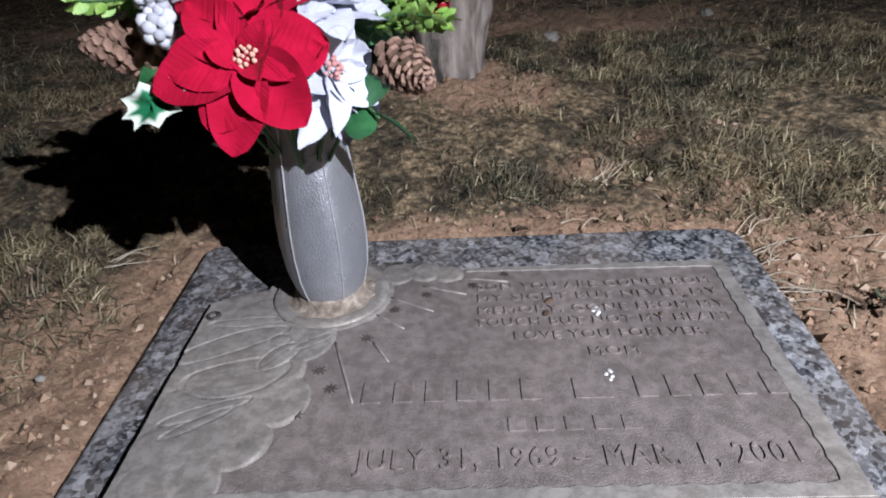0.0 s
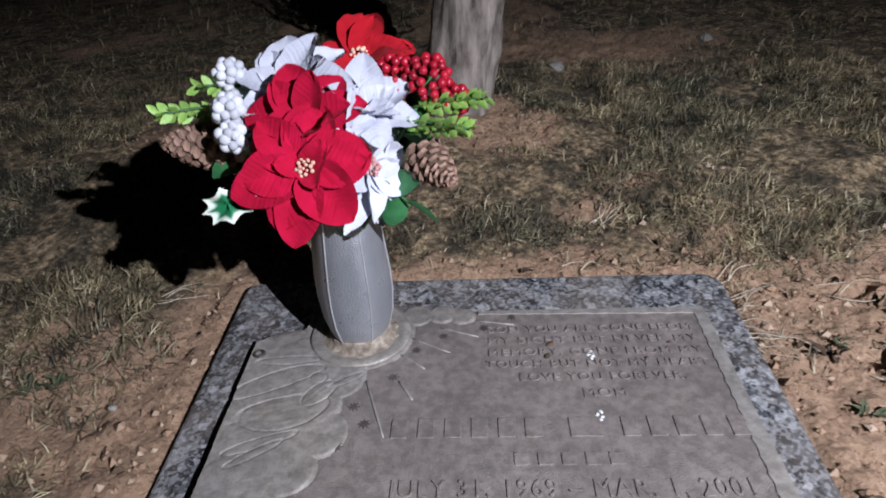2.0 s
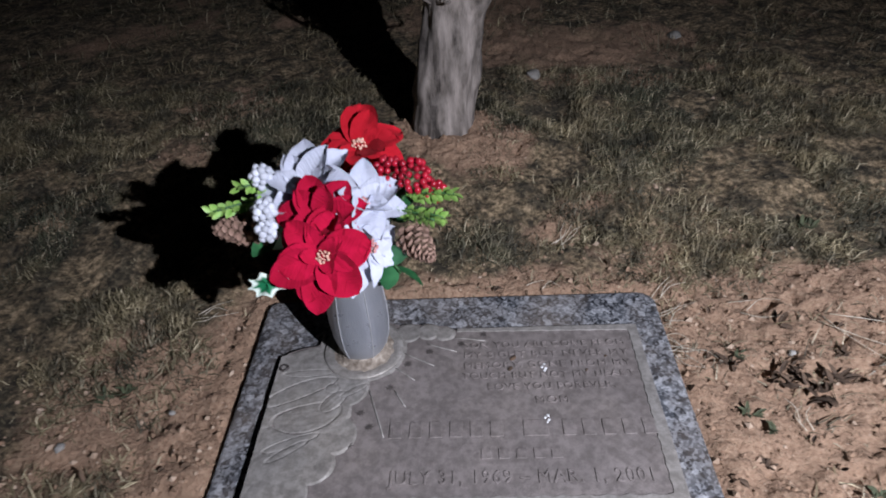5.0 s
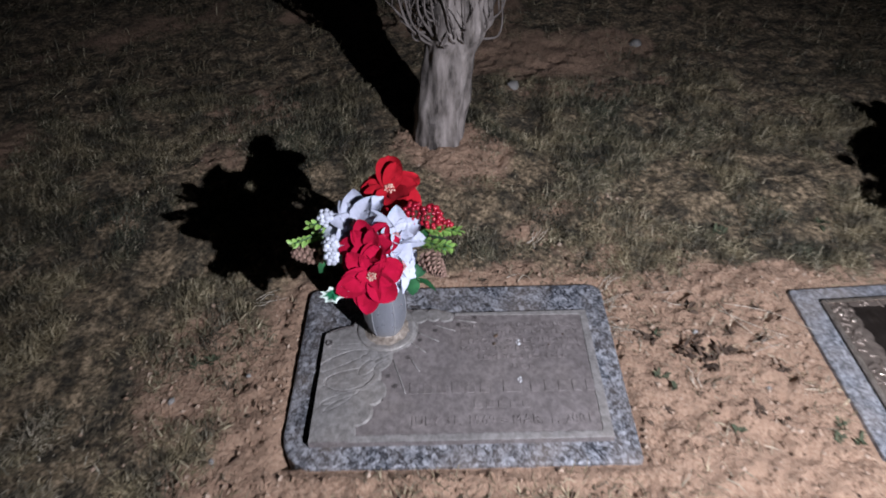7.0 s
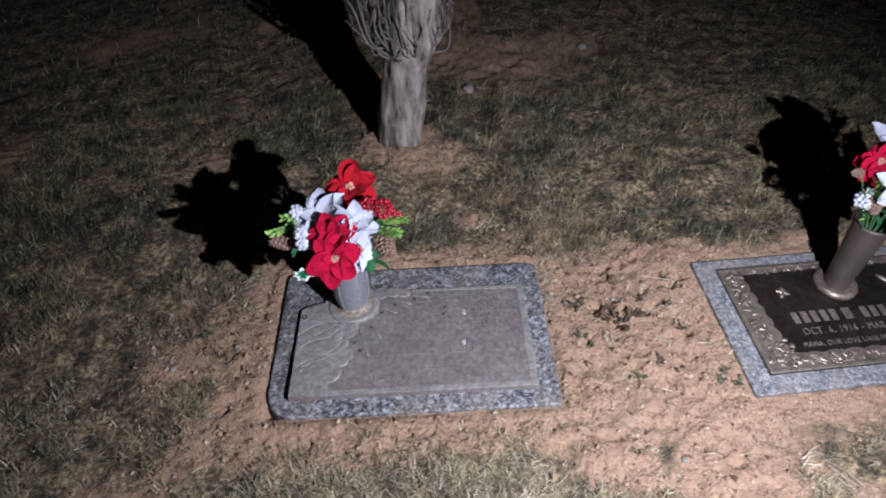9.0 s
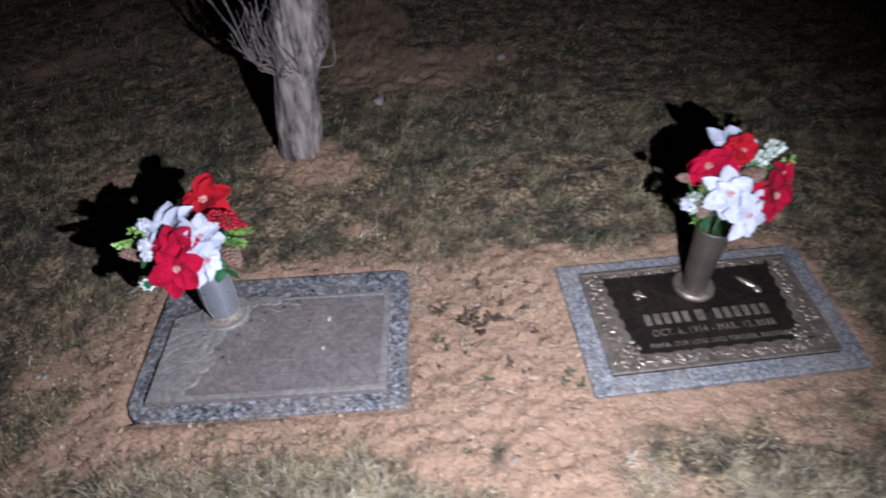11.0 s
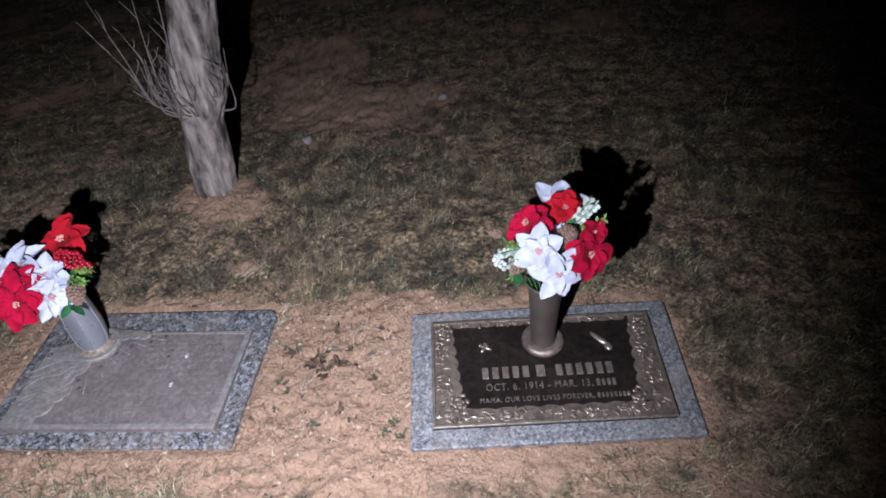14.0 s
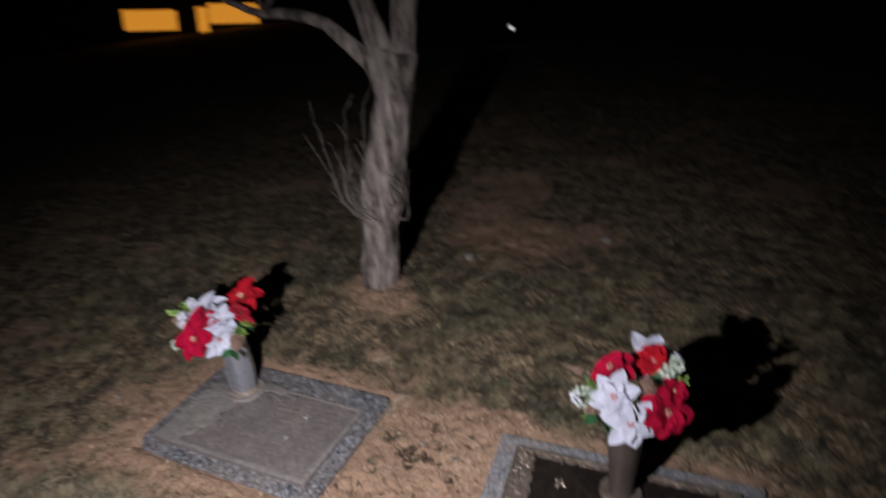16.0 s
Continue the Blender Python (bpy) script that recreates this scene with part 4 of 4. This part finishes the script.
def bouquet_one():
    b = thing("flower_bouquet", "artificial red and white poinsettias with berries in a grey vase", "bouquet", m=pose(-0.164, 0.29, 0.2))
    o = Vector((-0.164, 0.29, 0.2))
    P = lambda x, y, z: Vector((x, y, z)) - o
    flower(b, "red_poinsettia", P(-0.158, 0.152, 0.33), (0.1, -0.85, 0.5), 0.069, RED_CLOTH, STAMEN, 3, ((6, 1.0, 0.0), (6, 0.86, 0.22), (3, 0.45, 0.9)), 0.34, label="large red velvet poinsettia")
    flower(b, "red_poinsettia", P(-0.16, 0.19, 0.358), (0.0, -0.7, 0.72), 0.062, RED_CLOTH, STAMEN, 8, ((7, 1.0, 0.15), (6, 0.78, 0.8)), 0.32, label="red velvet poinsettia")
    flower(b, "red_poinsettia", P(-0.132, 0.355, 0.37), (0.08, -0.35, 1.0), 0.08, DEEP_RED, STAMEN, 13, ((7, 1.0, 0.0), (6, 0.75, 0.5)), 0.34, label="red velvet poinsettia")
    flower(b, "white_poinsettia", P(-0.188, 0.245, 0.372), (-0.1, -0.45, 0.9), 0.08, WHITE_CLOTH, PINK_HEART, 21, ((8, 1.0, 0.2), (6, 0.75, 0.6)), 0.3, 2.0, label="white fabric poinsettia")
    flower(b, "white_poinsettia", P(-0.116, 0.232, 0.35), (0.3, -0.4, 0.9), 0.066, WHITE_CLOTH, PINK_HEART, 27, ((7, 1.0, 0.35), (5, 0.75, 0.9)), 0.3, 2.0, label="white fabric poinsettia")
    flower(b, "white_poinsettia", P(-0.112, 0.2, 0.308), (0.85, -0.45, 0.15), 0.074, WHITE_CLOTH, PINK_HEART, 34, ((8, 1.0, 0.0), (6, 0.75, 0.4)), 0.29, 2.0, label="white fabric poinsettia")
    berries(b, P(-0.247, 0.25, 0.39), (-0.5, -0.3, 0.9), 20, WHITE_BERRY, 0.014, 1, "cluster of white foam berries")
    berries(b, P(-0.231, 0.19, 0.376), (-0.6, -0.7, 0.4), 24, WHITE_BERRY, 0.0135, 2, "cluster of white foam berries")
    berries(b, P(-0.23, 0.182, 0.352), (-0.6, -0.8, 0.1), 20, WHITE_BERRY, 0.0125, 5, "cluster of white foam berries")
    berries(b, P(-0.082, 0.275, 0.375), (0.4, -0.3, 0.8), 30, RED_BERRY, 0.02, 3, "cluster of glossy red berries")
    berries(b, P(-0.048, 0.262, 0.374), (0.6, -0.3, 0.7), 34, RED_BERRY, 0.022, 4, "cluster of glossy red berries")
    berries(b, P(-0.022, 0.26, 0.352), (0.8, -0.3, 0.4), 20, RED_BERRY, 0.014, 6, "cluster of glossy red berries")
    pinecone(b, P(-0.27, 0.226, 0.326), (-0.85, -0.35, 0.2), 1.55, 1)
    pinecone(b, P(-0.045, 0.21, 0.302), (0.5, -0.75, -0.15), 1.2, 2)
    holly_leaf(b, P(-0.228, 0.13, 0.306), (-0.15, -0.92, 0.3), 0.026, 20)
    for a, c, n in (((-0.225, 0.26, 0.35), (-0.302, 0.2, 0.37), 18), ((-0.09, 0.25, 0.335), (-0.008, 0.215, 0.338), 18), ((-0.07, 0.26, 0.345), (0.006, 0.235, 0.362), 16),
                    ((-0.2, 0.27, 0.36), (-0.275, 0.235, 0.385), 12), ((-0.08, 0.25, 0.33), (-0.02, 0.2, 0.345), 12)):
        sprig(b, P(*a), P(*c), SMALL_LEAF, 2 * n, int(1000 * abs(c[0])) + n)
    for a, c in (((-0.13, 0.26, 0.29), (-0.07, 0.195, 0.265)), ((-0.12, 0.29, 0.32), (-0.05, 0.25, 0.33)), ((-0.19, 0.27, 0.3), (-0.25, 0.22, 0.31)), ((-0.13, 0.28, 0.28), (-0.08, 0.3, 0.3))):
        sprig(b, P(*a), P(*c), DARK_LEAF, 6, int(997 * abs(c[1])), 30)
    stems(b, (0, 0, -0.05), [P(-0.155, 0.165, 0.318), P(-0.161, 0.198, 0.352), P(-0.132, 0.352, 0.362), P(-0.183, 0.25, 0.364), P(-0.117, 0.24, 0.344), P(-0.1, 0.205, 0.303),
                                      P(-0.245, 0.25, 0.37), P(-0.06, 0.26, 0.35), P(-0.265, 0.23, 0.318), P(-0.06, 0.22, 0.305), P(-0.232, 0.2, 0.345)])


def bouquet_two():
    b = thing("flower_bouquet", "artificial white and red poinsettias with greenery in a brown vase", "bouquet", m=pose(1.155, 0.255, 0.22))
    o = Vector((1.155, 0.255, 0.22))
    P = lambda x, y, z: Vector((x, y, z)) - o
    white = dict(rings=((6, 1.0, 0.0), (5, 0.66, 0.3)), wide=0.3, tip=2.0)
    flower(b, "white_poinsettia", P(1.143, 0.205, 0.398), (-0.15, -0.75, 0.65), 0.07, WHITE_CLOTH, PINK_HEART, 51, label="white fabric poinsettia with a pink heart", **white)
    flower(b, "white_poinsettia", P(1.184, 0.18, 0.354), (0.2, -0.9, 0.4), 0.072, WHITE_CLOTH, PINK_HEART, 55, label="white fabric poinsettia with a pink heart", **white)
    flower(b, "white_poinsettia", P(1.2, 0.355, 0.415), (0.0, -0.45, 0.9), 0.078, WHITE_CLOTH, PINK_HEART, 57, label="white fabric poinsettia", **white)
    flower(b, "red_poinsettia", P(1.118, 0.285, 0.42), (-0.4, -0.45, 0.8), 0.066, RED_CLOTH, STAMEN, 61, ((8, 1.0, 0.0), (7, 0.7, 0.3)), 0.33, label="red velvet poinsettia")
    flower(b, "red_poinsettia", P(1.21, 0.325, 0.432), (0.05, -0.65, 0.7), 0.05, DEEP_RED, PINK_HEART, 67, ((7, 1.0, 0.05), (5, 0.7, 0.5)), 0.36, label="faded red velvet poinsettia")
    flower(b, "red_poinsettia", P(1.258, 0.222, 0.372), (0.55, -0.75, 0.4), 0.066, RED_CLOTH, STAMEN, 71, ((7, 1.0, 0.1), (5, 0.7, 0.5)), 0.36, label="red velvet poinsettia")
    flower(b, "red_poinsettia", P(1.268, 0.235, 0.425), (0.5, -0.5, 0.7), 0.034, RED_CLOTH, STAMEN, 75, ((5, 1.0, 0.4),), 0.45, label="small red velvet bud")
    pinecone(b, P(1.213, 0.25, 0.412), (0.2, -0.65, 0.7), 1.25, 7)
    pinecone(b, P(1.095, 0.215, 0.35), (-0.5, -0.8, 0.0), 1.1, 8)
    pinecone(b, P(1.045, 0.25, 0.42), (-0.8, -0.2, 0.3), 0.6, 9)
    for a, c, leaf, n in (((1.12, 0.26, 0.36), (1.05, 0.205, 0.395), PALE_LEAF, 18), ((1.12, 0.26, 0.34), (1.06, 0.2, 0.36), PALE_LEAF, 18), ((1.13, 0.26, 0.36), (1.075, 0.21, 0.42), SMALL_LEAF, 18),
                          ((1.12, 0.27, 0.35), (1.085, 0.2, 0.385), SMALL_LEAF, 16), ((1.2, 0.28, 0.37), (1.29, 0.25, 0.45), SMALL_LEAF, 20), ((1.21, 0.29, 0.38), (1.275, 0.28, 0.465), PALE_LEAF, 20),
                          ((1.2, 0.28, 0.37), (1.265, 0.3, 0.47), PALE_LEAF, 18), ((1.12, 0.26, 0.33), (1.075, 0.2, 0.325), SMALL_LEAF, 12)):
        sprig(b, P(*a), P(*c), leaf, n + n // 2, int(1000 * c[0]) + n)
    for a, c in (((1.14, 0.26, 0.32), (1.09, 0.2, 0.34)), ((1.18, 0.28, 0.36), (1.23, 0.27, 0.41)), ((1.18, 0.27, 0.34), (1.24, 0.22, 0.41)), ((1.15, 0.27, 0.34), (1.12, 0.24, 0.39))):
        sprig(b, P(*a), P(*c), DARK_LEAF, 6, int(997 * abs(c[1])), 30)
    berries(b, P(1.052, 0.205, 0.375), (-0.7, -0.6, 0.2), 16, WHITE_BERRY, 0.015, 31, "cluster of white berries")
    stems(b, (0, 0, -0.05), [P(1.153, 0.22, 0.388), P(1.183, 0.2, 0.354), P(1.2, 0.355, 0.408), P(1.12, 0.285, 0.41), P(1.213, 0.325, 0.432), P(1.262, 0.226, 0.365), P(1.267, 0.24, 0.42),
                             P(1.21, 0.255, 0.39), P(1.11, 0.225, 0.35), P(1.06, 0.25, 0.41), P(1.06, 0.215, 0.37)])


bouquet_one()
bouquet_two()


# ---- the tree ----
def tree():
    t = thing("bare_tree", "bare grey-barked tree with low shoots, behind the markers", "tree", m=pose(-0.03, 1.06, 0.05))
    o = Vector((-0.03, 1.06, 0.05))
    Q = lambda *pts: [Vector(p) - o for p in pts]
    line = glide(Q((-0.04, 1.06, -0.05), (-0.032, 1.06, 0.1), (-0.012, 1.06, 0.25), (0.02, 1.06, 0.45), (0.06, 1.06, 0.6), (0.115, 1.06, 0.78), (0.155, 1.06, 0.92), (0.185, 1.06, 1.05)), 9)
    radii = []
    for p in line:
        z = p.z + 0.05
        r = 0.076 + 0.009 * min(max((z - 0.36) / 0.14, 0), 1) - 0.017 * min(max((z - 0.55) / 0.3, 0), 1) + 0.03 * math.exp(-max(z + 0.02, 0) / 0.055) + 0.015 * math.exp(-((z - 0.45) / 0.06) ** 2)
        radii.append(r)
    part("trunk", tube(line, radii, 72, rough=0.012), BARK, t, "grey ridged bark with a knobbly swelling")
    rng = random.Random(5)

    def limb(points, r0, r1, sides=18):
        pts = glide(Q(*points), 7)
        n = len(pts)
        return part("limb", tube(pts, [r0 + (r1 - r0) * i / (n - 1) for i in range(n)], sides, rough=0.004, seed=r0 * 900), BARK, t)

    limb([(0.12, 1.05, 0.86), (0.075, 1.05, 0.99), (-0.045, 1.05, 1.1), (-0.135, 1.06, 1.155), (-0.28, 1.07, 1.185), (-0.46, 1.08, 1.2), (-0.7, 1.1, 1.29)], 0.04, 0.01)
    limb([(0.14, 1.05, 0.9), (0.085, 1.07, 1.05), (0.03, 1.09, 1.2), (-0.05, 1.12, 1.4), (-0.12, 1.2, 1.75), (-0.2, 1.25, 2.2)], 0.04, 0.015)
    limb([(0.15, 1.05, 0.9), (0.125, 1.05, 1.05), (0.07, 1.05, 1.24), (0.0, 1.03, 1.55), (-0.02, 1.0, 2.0), (-0.1, 0.98, 2.5)], 0.045, 0.014)
    limb([(0.18, 1.06, 0.95), (0.235, 1.06, 1.2), (0.29, 1.07, 1.5), (0.33, 1.1, 1.9), (0.42, 1.15, 2.6)], 0.05, 0.02)
    limb([(0.17, 1.08, 0.95), (0.185, 1.1, 1.2), (0.2, 1.16, 1.5), (0.22, 1.3, 2.0), (0.25, 1.4, 2.5)], 0.035, 0.012)
    for k in range(26):
        base = rng.choice([(-0.7, 1.1, 1.29), (-0.4, 1.08, 1.2), (-0.12, 1.2, 1.75), (-0.02, 1.0, 2.0), (0.33, 1.1, 1.9), (0.42, 1.15, 2.6), (0.22, 1.3, 2.0)])
        a = rng.uniform(0, 6.28)
        reach = rng.uniform(0.25, 0.6)
        tip = (base[0] + reach * math.cos(a), base[1] + reach * math.sin(a), base[2] + rng.uniform(0.25, 0.7))
        mid = [(p + q) / 2 + rng.uniform(-0.04, 0.04) for p, q in zip(base, tip)]
        pts = glide(Q(base, mid, tip), 5)
        part("branch", tube(pts, [0.009 - 0.007 * i / (len(pts) - 1) for i in range(len(pts))], 6), TWIG, t)
    # young shoots that spring from the swelling
    shoots = [((-0.05, 1.0, 0.40), (-0.1, 0.97, 0.47), (-0.125, 0.96, 0.62), (-0.165, 0.95, 0.82)), ((-0.045, 0.99, 0.42), (-0.08, 0.97, 0.5), (-0.075, 0.97, 0.6), (-0.11, 0.97, 0.7)),
              ((-0.05, 1.01, 0.4), (-0.11, 0.99, 0.45), (-0.14, 0.98, 0.56), (-0.2, 0.96, 0.7)), ((-0.03, 0.98, 0.42), (-0.045, 0.965, 0.52), (-0.04, 0.96, 0.65), (-0.02, 0.96, 0.85)),
              ((0.01, 0.975, 0.43), (0.02, 0.965, 0.55), (0.035, 0.97, 0.7), (0.06, 0.975, 0.88)), ((0.1, 1.02, 0.44), (0.14, 1.0, 0.48), (0.16, 0.99, 0.56)), ((-0.055, 1.02, 0.39), (-0.1, 1.0, 0.43), (-0.15, 1.0, 0.5))]
    for n, pts in enumerate(shoots):
        line = glide(Q(*pts), 6)
        shoot = part("young_shoot", tube(line, [0.0038 - 0.0028 * i / (len(line) - 1) for i in range(len(line))], 7, rough=0.0008), TWIG, t, "thin bare young shoot")
        for k in range(6):
            p = line[int(len(line) * (0.25 + 0.14 * k)) % len(line)]
            q = p + Vector((rng.uniform(-0.05, 0.04), rng.uniform(-0.03, 0.02), rng.uniform(0.03, 0.08)))
            part("twig", tube([p, (p + q) / 2 + Vector((0.004, 0, -0.003)), q], [0.0022, 0.0016, 0.0009], 5), TWIG, shoot)
    for k in range(34):
        a = rng.uniform(2.5, 4.4) if k % 3 else rng.uniform(4.4, 6.6)
        root = Vector((0.012 + 0.08 * math.cos(a), 1.06 + 0.08 * math.sin(a), rng.uniform(0.37, 0.47))) - o
        out = Vector((math.cos(a), math.sin(a), 0))
        knee = root + out * rng.uniform(0.02, 0.05) + Vector((rng.uniform(-0.02, 0.02), 0, rng.uniform(0.01, 0.04)))
        tip = knee + out * rng.uniform(-0.02, 0.02) + Vector((rng.uniform(-0.03, 0.02), 0, rng.uniform(0.05, 0.16)))
        line = glide([root, knee, tip], 5)
        part("stub_twig", tube(line, [0.004 - 0.0028 * i / (len(line) - 1) for i in range(len(line))], 6, rough=0.0006), TWIG, t)
    for k in range(22):
        a = rng.uniform(2.6, 6.8)
        root = Vector((0.018 + 0.088 * math.cos(a), 1.06 + 0.088 * math.sin(a), rng.uniform(0.4, 0.52))) - o
        tip = root + Vector((0.03 * math.cos(a) + rng.uniform(-0.02, 0.02), 0.022 * math.sin(a), rng.uniform(0.025, 0.11)))
        part("stub_twig", tube([root, root.lerp(tip, 0.5) + Vector((0.006 * math.cos(a), 0.006 * math.sin(a), -0.004)), tip], [0.0036, 0.0024, 0.001], 6, rough=0.0006), TWIG, t)


tree()


# ---- small things on the ground ----
def on_ground(x, y, lift=0.0):
    return Vector((x, y, float(surface(np.array([x]), np.array([y]))[0]) + lift))


def stone(x, y, size, label, seed):
    bm = bmesh.new()
    bmesh.ops.create_icosphere(bm, subdivisions=3, radius=1)
    for v in bm.verts:
        v.co *= 1 + 0.28 * noise.noise(v.co * 1.3 + Vector((seed, 0, 0)))
        v.co.x, v.co.y, v.co.z = v.co.x * size, v.co.y * size * 0.8, v.co.z * size * 0.55
    ob = tagged(new("stone", mesh_of(bm, "stone", STONE)), label, "stone")
    ob.matrix_basis = Matrix.Translation(on_ground(x, y, 0.2 * size)) @ pose(0, 0, 0, 0, 0, seed * 50)


stone(0.774, 1.843, 0.028, "small pale stone lying in far grass", 1)
stone(0.23, 1.42, 0.026, "grey stone lying in the grass beyond the tree", 2)
for n, (x, y, s) in enumerate(((-0.62, 0.12, 0.009), (-0.5, -0.02, 0.007), (-0.47, 0.19, 0.006), (0.55, 0.28, 0.007), (0.6, -0.2, 0.008), (-0.2, -0.2, 0.007), (0.66, 0.12, 0.006))):
    stone(x, y, s, "tiny pebble on the sandy soil", n + 5)


def straw_tuft(x, y, turn, count, length, seed):
    rng = random.Random(seed)
    bm = bmesh.new()
    for k in range(count):
        a = radians(turn + rng.uniform(-25, 25))
        p = on_ground(x + rng.uniform(-0.02, 0.02), y + rng.uniform(-0.02, 0.02), 0.006)
        l = length * rng.uniform(0.6, 1.1)
        q = on_ground(p.x + l * math.cos(a), p.y + l * math.sin(a), 0.007 + rng.uniform(0, 0.006))
        side = Vector((-math.sin(a), math.cos(a), 0)) * rng.uniform(-0.015, 0.015)
        line = glide([p, p.lerp(q, 0.5) + side + Vector((0, 0, 0.003)), q], 4)
        tube(line, [0.0009 - 0.0006 * i / 8 for i in range(9)], 5, bm)
    tagged(new("straw_tuft", mesh_of(bm, "straw_tuft", STRAW)), "loose dry straw strands lying on the soil", "straw")


for x, y, turn, count, length, seed in ((0.345, 0.325, -50, 8, 0.07, 1), (0.35, 0.37, 20, 5, 0.08, 2), (0.36, 0.29, -35, 7, 0.06, 3), (0.325, 0.41, -20, 5, 0.05, 4), (0.62, 0.33, -35, 3, 0.18, 5), (0.36, 0.43, 35, 3, 0.07, 6),
                                       (0.5, 0.4, 10, 3, 0.08, 7), (0.14, 0.46, 5, 4, 0.05, 8), (0.66, 0.22, 15, 4, 0.07, 9), (0.52, 0.12, 70, 3, 0.06, 10), (-0.5, 0.4, 30, 4, 0.08, 11), (0.85, -0.22, 40, 5, 0.07, 12),
                                       (0.2, 0.58, 60, 5, 0.07, 13), (0.3, -0.25, 70, 4, 0.06, 14), (0.95, -0.3, 110, 6, 0.08, 15)):
    straw_tuft(x, y, turn, count, length, seed)


def weed(x, y, size, seed, material=WEED, label="low dark green weed growing in the bare soil"):
    rng = random.Random(seed)
    w = thing("weed", label, "weed", "weeds between the markers", m=Matrix.Translation(on_ground(x, y)))
    for k in range(12):
        l = 0.7 * size * rng.uniform(0.5, 1.1)
        bm = petal(l, l * 0.16, rng.uniform(-0.3, 0.1), 0.3, rng)
        part("leaf", bm, material, w, m=pose(rng.uniform(-0.3, 0.3) * size, rng.uniform(-0.3, 0.3) * size, 0.002, 0, -rng.uniform(8, 50), rng.uniform(0, 360)))


for n, (x, y, s) in enumerate(((0.46, 0.13, 0.02), (0.56, 0.02, 0.025), (0.77, 0.03, 0.03), (0.79, -0.01, 0.025), (-0.56, 0.23, 0.03), (-0.6, 0.22, 0.028), (0.5, -0.18, 0.02), (0.98, 0.62, 0.04), (0.7, 0.6, 0.035), (0.44, 0.16, 0.024), (0.46, 0.275, 0.02), (0.75, 0.0, 0.028))):
    weed(x, y, s, n)
for n, (x, y, s) in enumerate(((0.52, 0.225, 0.045), (0.55, 0.19, 0.05), (0.585, 0.215, 0.04), (0.54, 0.24, 0.035), (0.62, 0.07, 0.03), (0.445, 0.27, 0.034), (0.62, 0.26, 0.02), (0.7, 0.15, 0.024), (0.44, 0.08, 0.02), (0.7, 0.33, 0.02))):
    weed(x, y, s, n + 40, DEAD_LEAF, "withered dark brown weed flat on the soil")


def litter(x, y, spread, count, seed):
    rng = random.Random(seed)
    for k in range(count):
        px, py = x + rng.gauss(0, spread), y + rng.gauss(0, spread * 0.6)
        if min(outside(np.array([px]), np.array([py]), *SLAB_1)[0], outside(np.array([px]), np.array([py]), *SLAB_2)[0]) < 0.02:
            continue
        l = 0.009 + 0.017 * rng.random() ** 2
        ob = new("dead_leaf", mesh_of(petal(l, l * 0.22, rng.uniform(-0.9, 0.9), 1.1, rng), "dead_leaf", DEAD_LEAF))
        ob.matrix_basis = Matrix.Translation(on_ground(px, py, 0.004)) @ pose(0, 0, 0, rng.uniform(-30, 30), rng.uniform(-30, 10), rng.uniform(0, 360))
        tagged(ob, "curled dead brown leaf on the sandy soil", "leaf", "fallen leaves")


for x, y, spread, count, seed in ((0.545, 0.2, 0.035, 16, 1), (0.6, 0.05, 0.06, 8, 2), (0.56, 0.33, 0.08, 10, 3), (0.6, -0.15, 0.1, 8, 4), (-0.48, 0.1, 0.06, 6, 5), (0.1, -0.15, 0.2, 8, 6), (0.2, 0.5, 0.15, 8, 7)):
    litter(x, y, spread, count, seed)


# ---- far off in the dark ----
def far_building():
    b = thing("far_building", "low dark building with amber-lit windows across the lawn", "building", m=pose(-24.2, 22.0, -2.3, 0, 6.5, 50))
    box = lambda x0, y0, z0, x1, y1, z1: prism([(x0, y0), (x1, y0), (x1, y1), (x0, y1)], z0, z1)
    part("wall", box(-9, 0, -0.6, 9, 6, 3.2), WALL_PAINT, b, smooth=False)
    bm = bmesh.new()
    pts = [(-9.6, -0.6, 3.2), (9.6, -0.6, 3.2), (9.6, 6.6, 3.2), (-9.6, 6.6, 3.2), (-9.6, 3, 4.6), (9.6, 3, 4.6)]
    vs = [bm.verts.new(p) for p in pts]
    for f in ((0, 1, 5, 4), (2, 3, 4, 5), (0, 4, 3), (1, 2, 5), (3, 2, 1, 0)):
        bm.faces.new([vs[i] for i in f])
    part("roof", bm, ROOFING, b, smooth=False)
    for x0, x1, z0, z1 in ((-1.75, 0.55, 0.75, 1.65), (1.45, 1.95, 0.45, 1.75), (2.0, 4.3, 1.0, 1.9)):
        w = part("window", box(x0 - 0.08, -0.06, z0 - 0.08, x1 + 0.08, -0.005, z1 + 0.08), DARK_PAINT, b, smooth=False)
        part("pane", box(x0, -0.075, z0, x1, -0.062, z1), AMBER_GLASS, w, "amber-lit glass", smooth=False)


far_building()


def grave_light(x, y):
    z = float(surface(np.array([x]), np.array([y]))[0])
    g = thing("garden_light", "small lit garden light far off in the grass", "lamp", m=pose(x, y, z))
    part("post", tube([(0, 0, -0.05), (0, 0, 0.1), (0, 0, 0.25)], [0.012] * 3, 8), DARK_PAINT, g)
    part("glass", lathe([(0.02, 0.25), (0.03, 0.27), (0.03, 0.3), (0.02, 0.33)], 12), COLD_GLASS, g, "cold white lit glass")
    part("cap", lathe([(0.045, 0.331), (0.045, 0.34), (0.01, 0.365)], 12), DARK_PAINT, g)


grave_light(-2.6, 9.9)
